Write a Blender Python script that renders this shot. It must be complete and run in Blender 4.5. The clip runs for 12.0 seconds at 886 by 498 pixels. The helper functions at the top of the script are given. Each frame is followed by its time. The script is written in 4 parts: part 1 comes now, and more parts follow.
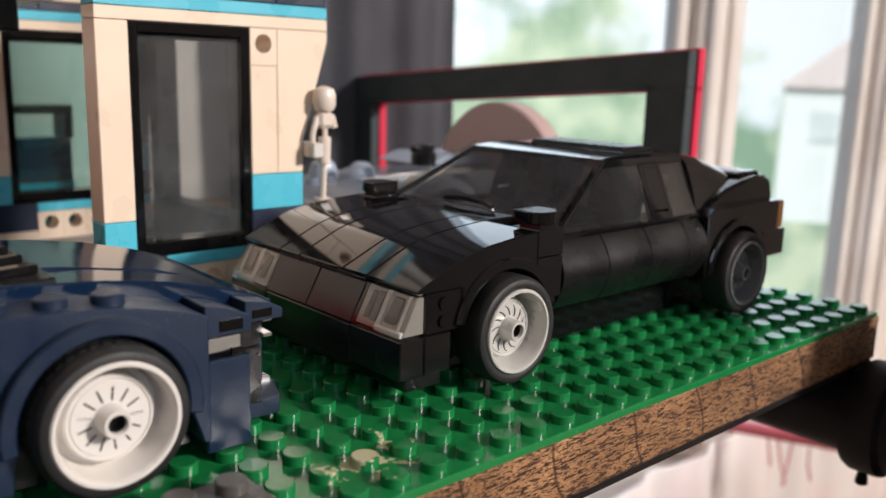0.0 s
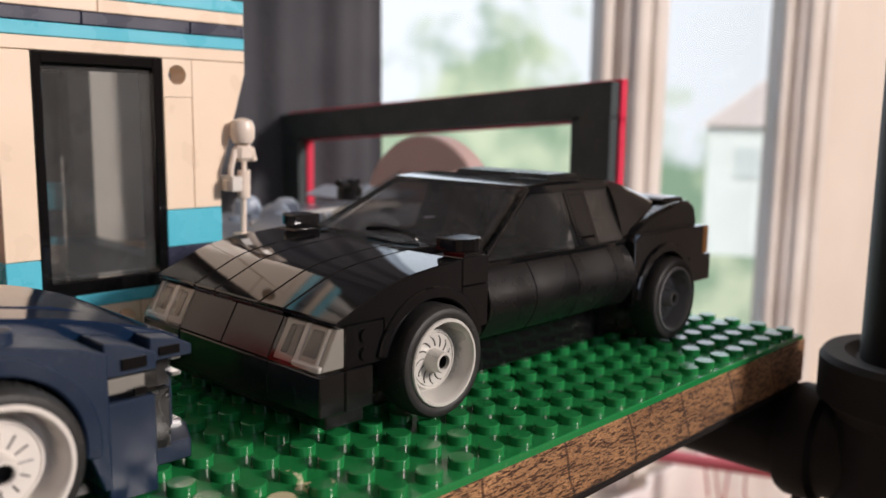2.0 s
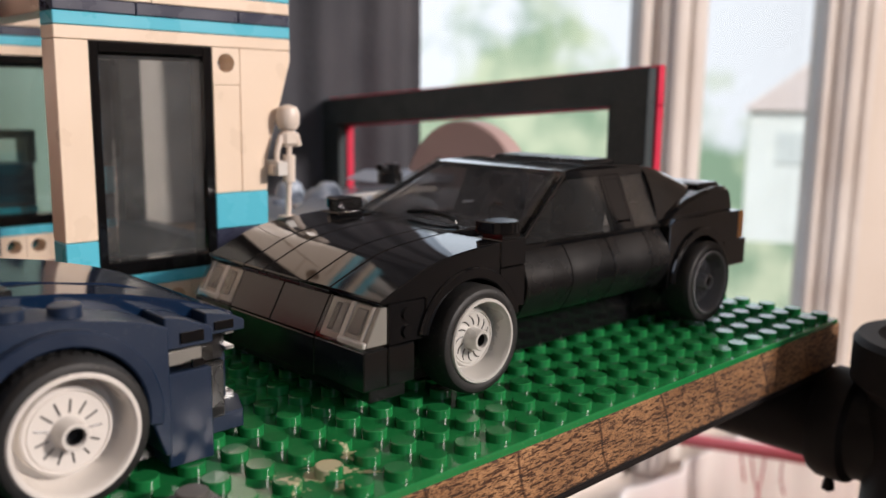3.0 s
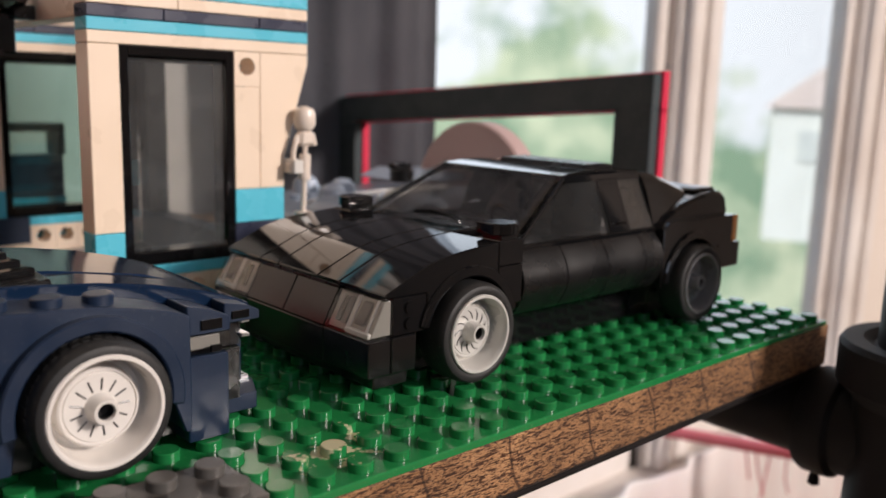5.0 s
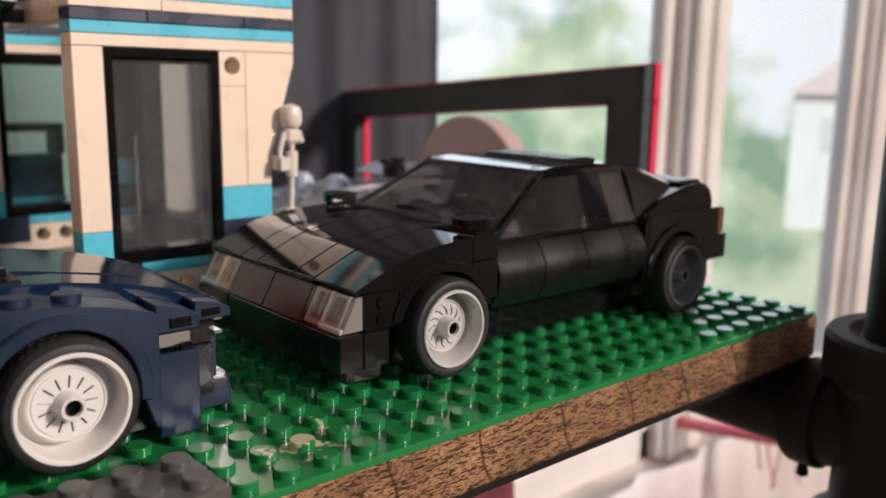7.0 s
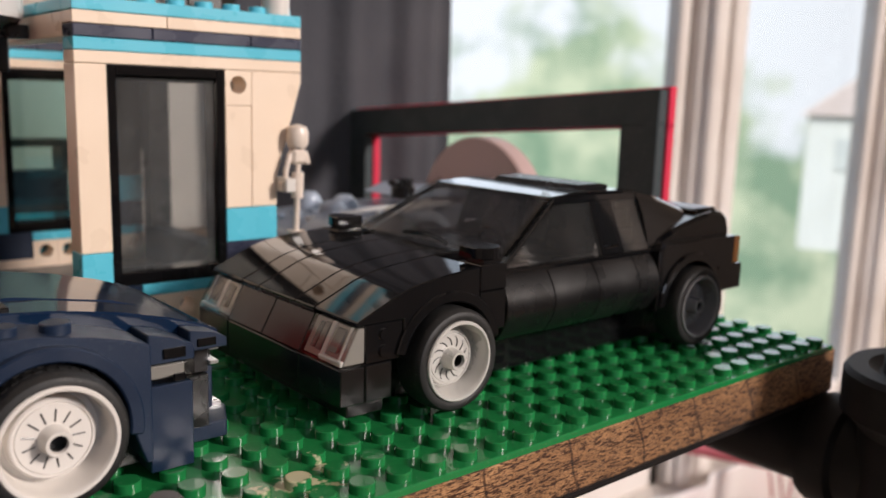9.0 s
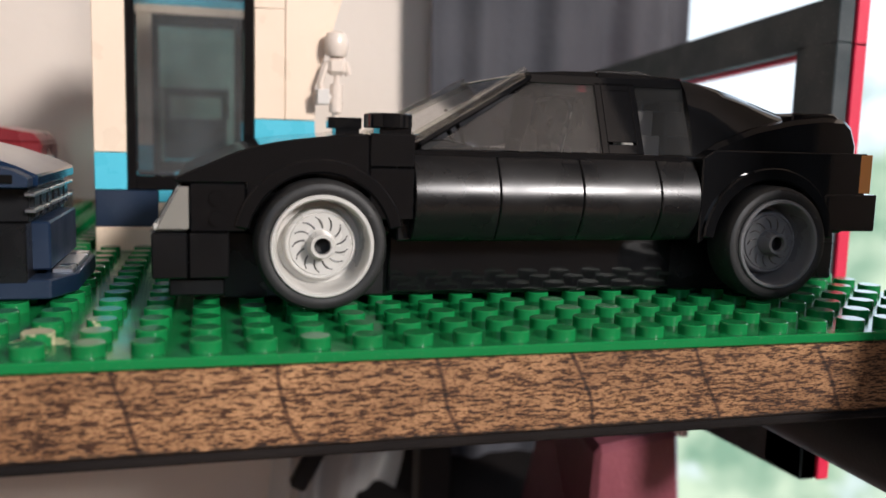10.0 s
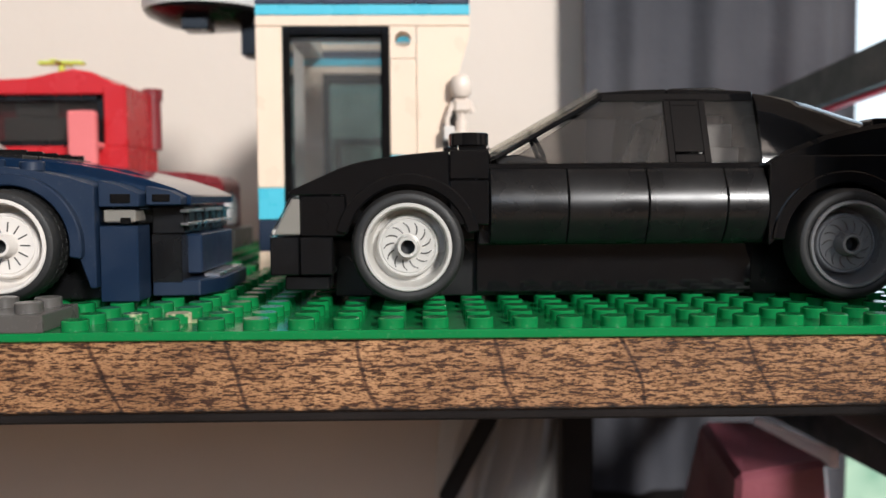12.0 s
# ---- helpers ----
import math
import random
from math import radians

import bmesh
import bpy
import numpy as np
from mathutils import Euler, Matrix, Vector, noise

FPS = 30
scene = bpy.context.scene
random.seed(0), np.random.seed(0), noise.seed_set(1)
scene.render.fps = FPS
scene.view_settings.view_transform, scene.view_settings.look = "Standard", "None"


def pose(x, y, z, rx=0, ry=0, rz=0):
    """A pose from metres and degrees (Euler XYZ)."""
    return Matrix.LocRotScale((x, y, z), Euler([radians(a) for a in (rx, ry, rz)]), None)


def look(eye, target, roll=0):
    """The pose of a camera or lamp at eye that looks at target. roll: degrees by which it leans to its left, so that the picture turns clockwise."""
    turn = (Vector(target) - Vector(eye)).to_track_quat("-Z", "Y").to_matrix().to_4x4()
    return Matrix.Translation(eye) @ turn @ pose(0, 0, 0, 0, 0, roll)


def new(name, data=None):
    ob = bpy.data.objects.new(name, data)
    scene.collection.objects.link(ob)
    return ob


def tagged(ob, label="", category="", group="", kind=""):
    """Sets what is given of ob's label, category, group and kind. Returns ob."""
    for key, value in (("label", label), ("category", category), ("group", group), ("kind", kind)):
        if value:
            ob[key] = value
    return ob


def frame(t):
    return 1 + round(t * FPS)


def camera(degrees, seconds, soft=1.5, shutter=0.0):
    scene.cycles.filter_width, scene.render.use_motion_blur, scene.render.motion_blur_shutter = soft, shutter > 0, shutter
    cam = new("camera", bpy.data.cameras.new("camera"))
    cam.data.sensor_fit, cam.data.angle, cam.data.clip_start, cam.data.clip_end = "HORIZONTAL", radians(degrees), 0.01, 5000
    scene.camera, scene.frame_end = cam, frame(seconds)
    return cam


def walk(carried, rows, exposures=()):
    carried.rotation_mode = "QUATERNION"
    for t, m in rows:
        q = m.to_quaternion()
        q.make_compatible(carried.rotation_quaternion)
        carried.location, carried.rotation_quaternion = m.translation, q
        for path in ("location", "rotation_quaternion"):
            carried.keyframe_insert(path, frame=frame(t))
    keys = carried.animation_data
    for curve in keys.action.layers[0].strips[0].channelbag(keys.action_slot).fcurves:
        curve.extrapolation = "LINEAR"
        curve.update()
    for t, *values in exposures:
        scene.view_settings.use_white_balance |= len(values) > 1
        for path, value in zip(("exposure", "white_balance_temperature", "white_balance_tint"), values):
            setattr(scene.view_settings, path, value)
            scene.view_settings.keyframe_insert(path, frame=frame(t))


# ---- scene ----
cam = camera(54.47, 12.0)
cam.data.dof.use_dof = True
cam.data.dof.focus_distance, cam.data.dof.aperture_fstop = 0.165, 18.5
PATH = [
    (0, (-0.11866, -0.09378, 0.06346), (0.01194, 0.05228, 0.0233), 1.56),
    (0.5, (-0.11483, -0.1034, 0.06584), (0.02475, 0.03529, 0.03002), 1.80),
    (1, (-0.11879, -0.10465, 0.06727), (0.02381, 0.03185, 0.0351), 1.40),
    (1.5, (-0.11399, -0.09554, 0.0628), (0.02865, 0.04133, 0.03244), 1.00),
    (2, (-0.11298, -0.09229, 0.06011), (0.02914, 0.0451, 0.02972), 0.87),
    (2.5, (-0.11324, -0.09454, 0.06069), (0.02715, 0.04432, 0.0289), 0.78),
    (3, (-0.11804, -0.09643, 0.06061), (0.01774, 0.04643, 0.02663), 0.79),
    (5, (-0.12409, -0.10739, 0.06419), (0.00863, 0.03788, 0.02836), 1.77),
    (5.5, (-0.12075, -0.10768, 0.06255), (0.01281, 0.03624, 0.02448), 1.90),
    (6, (-0.12133, -0.11237, 0.06627), (0.01164, 0.03201, 0.0279), 1.60),
    (6.5, (-0.12055, -0.11671, 0.06686), (0.01077, 0.0292, 0.02857), 1.32),
    (7, (-0.11783, -0.1155, 0.06571), (0.01117, 0.03259, 0.02789), 0.96),
    (9, (-0.11292, -0.11124, 0.06749), (0.01451, 0.03903, 0.03312), 1.73),
    (9.2, (-0.11, -0.10115, 0.07152), (0.00948, 0.05576, 0.03825), 1.93),
    (9.4, (-0.09371, -0.0996, 0.06423), (0.00988, 0.06835, 0.03159), 1.81),
    (9.5, (-0.07852, -0.10524, 0.05718), (0.0161, 0.06805, 0.02523), 1.81),
    (9.6, (-0.06104, -0.11105, 0.04989), (0.02359, 0.0675, 0.01889), 1.90),
    (9.7, (-0.04474, -0.11393, 0.04548), (0.03076, 0.06867, 0.01457), 1.78),
    (9.8, (-0.03398, -0.11695, 0.04169), (0.03511, 0.0685, 0.01282), 1.79),
    (10, (-0.01504, -0.12377, 0.03221), (0.03682, 0.06762, 0.00613), 1.66),
    (10.5, (-0.01044, -0.12801, 0.01357), (0.0079, 0.0704, -0.0037), 1.26),
    (11, (-0.00381, -0.13521, 0.01186), (-7e-05, 0.06443, 0.00048), 0.90),
    (11.5, (0.00682, -0.14506, 0.01712), (0.0029, 0.05464, 0.00693), 0.42),
    (12, (0.00609, -0.14895, 0.024), (0.01037, 0.05057, 0.01083), -0.32),
]
EXPOSE = [(0.0, 0.45, 5780, 8), (0.7, 0.30, 5950, 12), (9.0, 0.30, 5950, 12), (9.5, 0.42, 6080, 15), (10.0, 0.52, 5600, 8), (10.5, 0.57, 5520, 7), (12.0, 0.62, 5500, 5)]
walk(cam, [(t, look(eye, target, roll)) for t, eye, target, roll in PATH], EXPOSE)

# ---- light ----
LIGHT_AT = (1.19, -2.38, 1.19)
world = bpy.data.worlds.new("world")
scene.world = world
world.use_nodes = True
wn = world.node_tree.nodes
sky = wn.new("ShaderNodeTexSky")
sky.sky_type, sky.sun_disc = "NISHITA", False
sky.sun_elevation, sky.sun_rotation = radians(47), radians(256)
wn["Background"].inputs["Strength"].default_value = 0.15
world.node_tree.links.new(sky.outputs[0], wn["Background"].inputs["Color"])


def area(name, at, aim, sx, sy, watts, rgb):
    d = bpy.data.lights.new(name, "AREA")
    d.shape, d.size, d.size_y, d.energy, d.color = "RECTANGLE", sx, sy, watts, rgb
    ob = new(name, d)
    ob.matrix_world = look(at, aim)
    return ob


area("room_window_light", LIGHT_AT, (0.0, 0.05, 0.04), 0.40, 0.46, 86.0, (1.0, 0.85, 0.72))
# Added fill lamp behind the viewer, no known source, to lift the shadows.
area("rear_fill_light", (-0.55, -2.36, 1.02), (0.0, 0.0, 0.0), 1.5, 0.75, 5.0, (1.0, 0.94, 0.88))
area("back_window_light", (0.53, 0.281, 0.12), (0.53, -1.0, 0.12), 0.66, 0.70, 1.0, (0.82, 0.92, 1.0))

sun = new("sun", bpy.data.lights.new("sun", "SUN"))
sun.data.energy, sun.data.angle, sun.data.color = 3.0, radians(0.6), (1.0, 0.95, 0.88)
sun.matrix_world = look((-1.0, -0.25, 1.1), (0, 0, 0))

# ---- materials ----


def nodes_of(name):
    m = bpy.data.materials.new(name)
    m.use_nodes = True
    nt = m.node_tree
    return m, nt, nt.nodes, nt.links, nt.nodes["Principled BSDF"]


def plastic(name, rgb, rough=0.22, vary=0.06, dust=0.03, coat=0.0, metal=0.0, scale=1.0):
    """Moulded plastic: slight colour drift, smudged gloss, fine scratches and a little dust."""
    m, nt, N, L, p = nodes_of(name)
    tc = N.new("ShaderNodeTexCoord")
    n1 = N.new("ShaderNodeTexNoise")
    n1.inputs["Scale"].default_value, n1.inputs["Detail"].default_value = 90 * scale, 4
    n2 = N.new("ShaderNodeTexNoise")
    n2.inputs["Scale"].default_value, n2.inputs["Detail"].default_value = 1400 * scale, 3
    info = N.new("ShaderNodeObjectInfo")
    for n in (n1, n2):
        L.new(tc.outputs["Object"], n.inputs["Vector"])
    hsv = N.new("ShaderNodeHueSaturation")
    hsv.inputs["Color"].default_value = (*rgb, 1)
    add = N.new("ShaderNodeMath")
    add.operation = "ADD"
    L.new(n1.outputs["Fac"], add.inputs[0])
    sc = N.new("ShaderNodeMath")
    sc.operation = "MULTIPLY"
    sc.inputs[1].default_value = 0.6
    L.new(info.outputs["Random"], sc.inputs[0])
    L.new(sc.outputs[0], add.inputs[1])
    mr = N.new("ShaderNodeMapRange")
    mr.inputs["From Min"].default_value, mr.inputs["From Max"].default_value = 0.3, 1.3
    mr.inputs["To Min"].default_value, mr.inputs["To Max"].default_value = 1 - vary, 1 + vary
    L.new(add.outputs[0], mr.inputs["Value"])
    L.new(mr.outputs[0], hsv.inputs["Value"])
    mix = N.new("ShaderNodeMix")
    mix.data_type = "RGBA"
    mix.inputs[7].default_value = (0.55, 0.52, 0.48, 1)
    ramp = N.new("ShaderNodeMapRange")
    ramp.inputs["From Min"].default_value, ramp.inputs["From Max"].default_value = 0.62, 0.8
    ramp.inputs["To Max"].default_value = dust * 4
    L.new(n2.outputs["Fac"], ramp.inputs["Value"])
    L.new(ramp.outputs[0], mix.inputs[0])
    L.new(hsv.outputs[0], mix.inputs[6])
    L.new(mix.outputs[2], p.inputs["Base Color"])
    rr = N.new("ShaderNodeMapRange")
    rr.inputs["From Min"].default_value, rr.inputs["From Max"].default_value = 0.3, 0.7
    rr.inputs["To Min"].default_value, rr.inputs["To Max"].default_value = rough * 0.75, rough * 1.35
    L.new(n1.outputs["Fac"], rr.inputs["Value"])
    L.new(rr.outputs[0], p.inputs["Roughness"])
    b = N.new("ShaderNodeBump")
    b.inputs["Strength"].default_value, b.inputs["Distance"].default_value = 0.05, 0.0003
    L.new(n1.outputs["Fac"], b.inputs["Height"])
    L.new(b.outputs[0], p.inputs["Normal"])
    p.inputs["Metallic"].default_value = metal
    p.inputs["Coat Weight"].default_value = coat
    return m


def glassy(name, tint, gloss=0.04, base=0.06, haze=0.0):
    """Thin moulded clear plastic: lets light through with a tint, and mirrors at a slant."""
    m, nt, N, L, p = nodes_of(name)
    N.remove(p)
    tr, gl, mx, fr = (N.new("ShaderNodeBsdfTransparent"), N.new("ShaderNodeBsdfGlossy"), N.new("ShaderNodeMixShader"), N.new("ShaderNodeLayerWeight"))
    pw, ad = N.new("ShaderNodeMath"), N.new("ShaderNodeMath")
    pw.operation, ad.operation = "POWER", "MULTIPLY_ADD"
    pw.inputs[1].default_value = 4.0
    ad.inputs[1].default_value, ad.inputs[2].default_value = 0.75, base
    tr.inputs["Color"].default_value = (*tint, 1)
    gl.inputs["Roughness"].default_value = gloss
    fr.inputs["Blend"].default_value = 0.5
    L.new(fr.outputs["Facing"], pw.inputs[0])
    L.new(pw.outputs[0], ad.inputs[0])
    L.new(ad.outputs[0], mx.inputs[0])
    L.new(tr.outputs[0], mx.inputs[1])
    L.new(gl.outputs[0], mx.inputs[2])
    if haze > 0:
        # fine dust and rub marks that scatter a little light
        df, dusty, tc, n, amount = (N.new("ShaderNodeBsdfDiffuse"), N.new("ShaderNodeMixShader"), N.new("ShaderNodeTexCoord"), N.new("ShaderNodeTexNoise"), N.new("ShaderNodeMapRange"))
        df.inputs["Color"].default_value = (0.52, 0.53, 0.53, 1)
        n.inputs["Scale"].default_value, n.inputs["Detail"].default_value = 70, 5
        L.new(tc.outputs["Object"], n.inputs["Vector"])
        amount.inputs["From Min"].default_value, amount.inputs["From Max"].default_value = 0.3, 0.7
        amount.inputs["To Min"].default_value, amount.inputs["To Max"].default_value = 0.6 * haze, 1.4 * haze
        L.new(n.outputs["Fac"], amount.inputs["Value"])
        L.new(amount.outputs[0], dusty.inputs[0])
        L.new(mx.outputs[0], dusty.inputs[1])
        L.new(df.outputs[0], dusty.inputs[2])
        L.new(dusty.outputs[0], N["Material Output"].inputs["Surface"])
    else:
        L.new(mx.outputs[0], N["Material Output"].inputs["Surface"])
    return m


def wood_edge():
    """Laminate edge: brown with short dark flecks along the grain and slanting dark lines across."""
    m, nt, N, L, p = nodes_of("wood_laminate")
    tc = N.new("ShaderNodeTexCoord")

    def noise_at(sx, sy, sz, scale, detail, shear=0.0):
        mp = N.new("ShaderNodeMapping")
        mp.inputs["Scale"].default_value = (sx, sy, sz)
        mp.inputs["Rotation"].default_value = (0, radians(shear), 0)
        L.new(tc.outputs["Object"], mp.inputs["Vector"])
        n = N.new("ShaderNodeTexNoise")
        n.inputs["Scale"].default_value, n.inputs["Detail"].default_value = scale, detail
        n.inputs["Roughness"].default_value = 0.6
        L.new(mp.outputs[0], n.inputs["Vector"])
        return n

    def ramp(fac, stops):
        r = N.new("ShaderNodeValToRGB")
        while len(r.color_ramp.elements) < len(stops):
            r.color_ramp.elements.new(0.5)
        for e, (pos, col) in zip(r.color_ramp.elements, stops):
            e.position, e.color = pos, (*col, 1)
        L.new(fac, r.inputs[0])
        return r

    def times(a, b):
        x = N.new("ShaderNodeMix")
        x.data_type, x.blend_type = "RGBA", "MULTIPLY"
        x.inputs[0].default_value = 1
        L.new(a, x.inputs[6])
        L.new(b, x.inputs[7])
        return x.outputs[2]

    base = ramp(noise_at(1, 1, 3, 60, 5).outputs["Fac"], [(0.3, (0.265, 0.135, 0.057)), (0.7, (0.45, 0.25, 0.115))])
    fleck = ramp(noise_at(1, 1, 5.6, 470, 3, 3).outputs["Fac"], [(0.42, (0.15, 0.095, 0.06)), (0.50, (1, 1, 1))])
    fine = ramp(noise_at(1, 1, 4.0, 1100, 2, -3).outputs["Fac"], [(0.40, (0.30, 0.22, 0.17)), (0.50, (1, 1, 1))])
    patch = ramp(noise_at(1, 1, 1.5, 45, 2).outputs["Fac"], [(0.35, (0.66, 0.62, 0.58)), (0.6, (1, 1, 1))])
    wob = N.new("ShaderNodeTexNoise")
    wob.inputs["Scale"].default_value, wob.inputs["Detail"].default_value = 22, 3
    L.new(tc.outputs["Object"], wob.inputs["Vector"])
    shift = N.new("ShaderNodeVectorMath")
    shift.operation, shift.inputs[1].default_value = "MULTIPLY_ADD", (0.012, 0, 0)
    L.new(wob.outputs["Color"], shift.inputs[0])
    L.new(tc.outputs["Object"], shift.inputs[2])
    wv = N.new("ShaderNodeTexWave")
    mp = N.new("ShaderNodeMapping")
    mp.inputs["Rotation"].default_value = (0, radians(21), 0)
    L.new(shift.outputs[0], mp.inputs["Vector"])
    L.new(mp.outputs[0], wv.inputs["Vector"])
    wv.inputs["Scale"].default_value, wv.inputs["Distortion"].default_value = 14.5, 0.5
    wv.inputs["Detail"].default_value, wv.inputs["Detail Scale"].default_value = 3, 3.0
    cut = ramp(wv.outputs["Fac"], [(0.0, (0.26, 0.20, 0.17)), (0.0018, (0.5, 0.45, 0.41)), (0.004, (1, 1, 1))])
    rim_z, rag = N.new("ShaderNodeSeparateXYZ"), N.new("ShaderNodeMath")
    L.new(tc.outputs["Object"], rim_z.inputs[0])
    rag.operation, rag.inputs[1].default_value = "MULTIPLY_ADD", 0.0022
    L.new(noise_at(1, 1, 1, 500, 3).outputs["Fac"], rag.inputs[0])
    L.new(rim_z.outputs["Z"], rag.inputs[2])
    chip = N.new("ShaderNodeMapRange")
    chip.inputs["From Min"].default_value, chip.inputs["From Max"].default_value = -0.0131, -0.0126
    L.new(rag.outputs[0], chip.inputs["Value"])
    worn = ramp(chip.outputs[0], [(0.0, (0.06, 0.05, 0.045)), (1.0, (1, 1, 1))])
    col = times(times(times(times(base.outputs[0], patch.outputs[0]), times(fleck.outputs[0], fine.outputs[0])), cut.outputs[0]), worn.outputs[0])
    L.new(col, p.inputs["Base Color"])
    p.inputs["Roughness"].default_value = 0.55
    b = N.new("ShaderNodeBump")
    b.inputs["Strength"].default_value, b.inputs["Distance"].default_value = 0.6, 0.0004
    L.new(fleck.outputs[0], b.inputs["Height"])
    L.new(b.outputs[0], p.inputs["Normal"])
    return m


def rough_surface(name, rgb, rgb2, scale, rough=0.8, bump=0.2, dist=0.001, metal=0.0):
    m, nt, N, L, p = nodes_of(name)
    tc = N.new("ShaderNodeTexCoord")
    n1 = N.new("ShaderNodeTexNoise")
    n1.inputs["Scale"].default_value, n1.inputs["Detail"].default_value = scale, 6
    L.new(tc.outputs["Object"], n1.inputs["Vector"])
    n2 = N.new("ShaderNodeTexNoise")
    n2.inputs["Scale"].default_value, n2.inputs["Detail"].default_value = scale * 22, 3
    L.new(tc.outputs["Object"], n2.inputs["Vector"])
    r = N.new("ShaderNodeValToRGB")
    r.color_ramp.elements[0].position, r.color_ramp.elements[0].color = 0.3, (*rgb, 1)
    r.color_ramp.elements[1].position, r.color_ramp.elements[1].color = 0.7, (*rgb2, 1)
    L.new(n1.outputs["Fac"], r.inputs[0])
    L.new(r.outputs[0], p.inputs["Base Color"])
    p.inputs["Roughness"].default_value, p.inputs["Metallic"].default_value = rough, metal
    b = N.new("ShaderNodeBump")
    b.inputs["Strength"].default_value, b.inputs["Distance"].default_value = bump, dist
    L.new(n2.outputs["Fac"], b.inputs["Height"])
    L.new(b.outputs[0], p.inputs["Normal"])
    return m


def translucent(m, rgb, share):
    """Thin sheet that also passes light through from behind."""
    N, L = m.node_tree.nodes, m.node_tree.links
    p = N["Principled BSDF"]
    t, mx = N.new("ShaderNodeBsdfTranslucent"), N.new("ShaderNodeMixShader")
    t.inputs["Color"].default_value = (*rgb, 1)
    mx.inputs[0].default_value = share
    L.new(p.outputs[0], mx.inputs[1])
    L.new(t.outputs[0], mx.inputs[2])
    L.new(mx.outputs[0], N["Material Output"].inputs["Surface"])
    return m


def outdoors():
    """Far daylight as a glowing surface: pale sky above out-of-focus foliage."""
    m, nt, N, L, p = nodes_of("glowing_far_foliage")
    N.remove(p)
    tc = N.new("ShaderNodeTexCoord")
    n1 = N.new("ShaderNodeTexNoise")
    n1.inputs["Scale"].default_value, n1.inputs["Detail"].default_value = 0.26, 3.0
    n2 = N.new("ShaderNodeTexNoise")
    n2.inputs["Scale"].default_value, n2.inputs["Detail"].default_value = 0.24, 2.5
    sep = N.new("ShaderNodeSeparateXYZ")
    L.new(tc.outputs["Object"], sep.inputs[0])
    for n in (n1, n2):
        L.new(tc.outputs["Object"], n.inputs["Vector"])
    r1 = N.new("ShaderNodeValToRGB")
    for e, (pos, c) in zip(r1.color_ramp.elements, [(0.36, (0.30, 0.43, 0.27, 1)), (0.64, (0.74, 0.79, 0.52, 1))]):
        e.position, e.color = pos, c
    L.new(n1.outputs["Fac"], r1.inputs[0])
    hi = N.new("ShaderNodeMapRange")
    hi.inputs["From Min"].default_value, hi.inputs["From Max"].default_value = -1.0, 15.0
    hi.inputs["To Min"].default_value, hi.inputs["To Max"].default_value = -0.15, 0.42
    L.new(sep.outputs["Z"], hi.inputs["Value"])
    add = N.new("ShaderNodeMath")
    add.operation = "ADD"
    L.new(n2.outputs["Fac"], add.inputs[0])
    L.new(hi.outputs[0], add.inputs[1])
    r2 = N.new("ShaderNodeMapRange")
    r2.inputs["From Min"].default_value, r2.inputs["From Max"].default_value = 0.52, 0.72
    off, gap = N.new("ShaderNodeMath"), N.new("ShaderNodeMath")
    off.operation, off.inputs[1].default_value = "SUBTRACT", 45.0
    gap.operation = "ABSOLUTE"
    L.new(sep.outputs["X"], off.inputs[0])
    L.new(off.outputs[0], gap.inputs[0])
    side, low, open_sky, total = N.new("ShaderNodeMapRange"), N.new("ShaderNodeMapRange"), N.new("ShaderNodeMath"), N.new("ShaderNodeMath")
    side.inputs["From Min"].default_value, side.inputs["From Max"].default_value, side.inputs["To Max"].default_value = 1.5, 8.0, 0.34
    low.inputs["From Min"].default_value, low.inputs["From Max"].default_value = -6.0, 1.5
    open_sky.operation = "MULTIPLY"
    L.new(gap.outputs[0], side.inputs["Value"])
    L.new(sep.outputs["Z"], low.inputs["Value"])
    L.new(side.outputs[0], open_sky.inputs[0])
    L.new(low.outputs[0], open_sky.inputs[1])
    L.new(add.outputs[0], total.inputs[0])
    L.new(open_sky.outputs[0], total.inputs[1])
    L.new(total.outputs[0], r2.inputs["Value"])
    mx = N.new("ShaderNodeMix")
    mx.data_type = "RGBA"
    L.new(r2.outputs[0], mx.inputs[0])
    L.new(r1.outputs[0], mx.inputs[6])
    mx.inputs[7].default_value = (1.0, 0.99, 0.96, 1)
    # The daylight on sky and trees is put in as emission.
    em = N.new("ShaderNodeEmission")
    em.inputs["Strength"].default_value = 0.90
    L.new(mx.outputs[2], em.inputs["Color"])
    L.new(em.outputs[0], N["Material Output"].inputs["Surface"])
    return m


BLACK = plastic("black_plastic", (0.005, 0.005, 0.0055), 0.055, 0.1, 0.005)
BLACK_MID = plastic("black_bumper_plastic", (0.005, 0.005, 0.0055), 0.22, 0.1, 0.005)
BLACK_SOFT = plastic("black_satin_plastic", (0.0055, 0.0055, 0.006), 0.26, 0.1, 0.005)
DOOR = plastic("scuffed_black_plastic", (0.006, 0.006, 0.0065), 0.27, 0.1, 0.008)
RUBBER = plastic("rubber", (0.009, 0.009, 0.009), 0.55, 0.12, 0.03)
SILVER = plastic("silver_plastic", (0.57, 0.555, 0.52), 0.30, 0.05, 0.02, 0.0, 0.2)
LAMP_GREY = plastic("frosted_grey_plastic", (0.30, 0.285, 0.265), 0.12, 0.05, 0.0)
RIM_GREY = plastic("light_grey_plastic", (0.62, 0.61, 0.59), 0.3, 0.05, 0.02)
RIM_DARK = plastic("dark_pearl_plastic", (0.15, 0.15, 0.155), 0.3, 0.06, 0.02)
BONE = plastic("ivory_plastic", (0.72, 0.62, 0.53), 0.32, 0.04, 0.02)
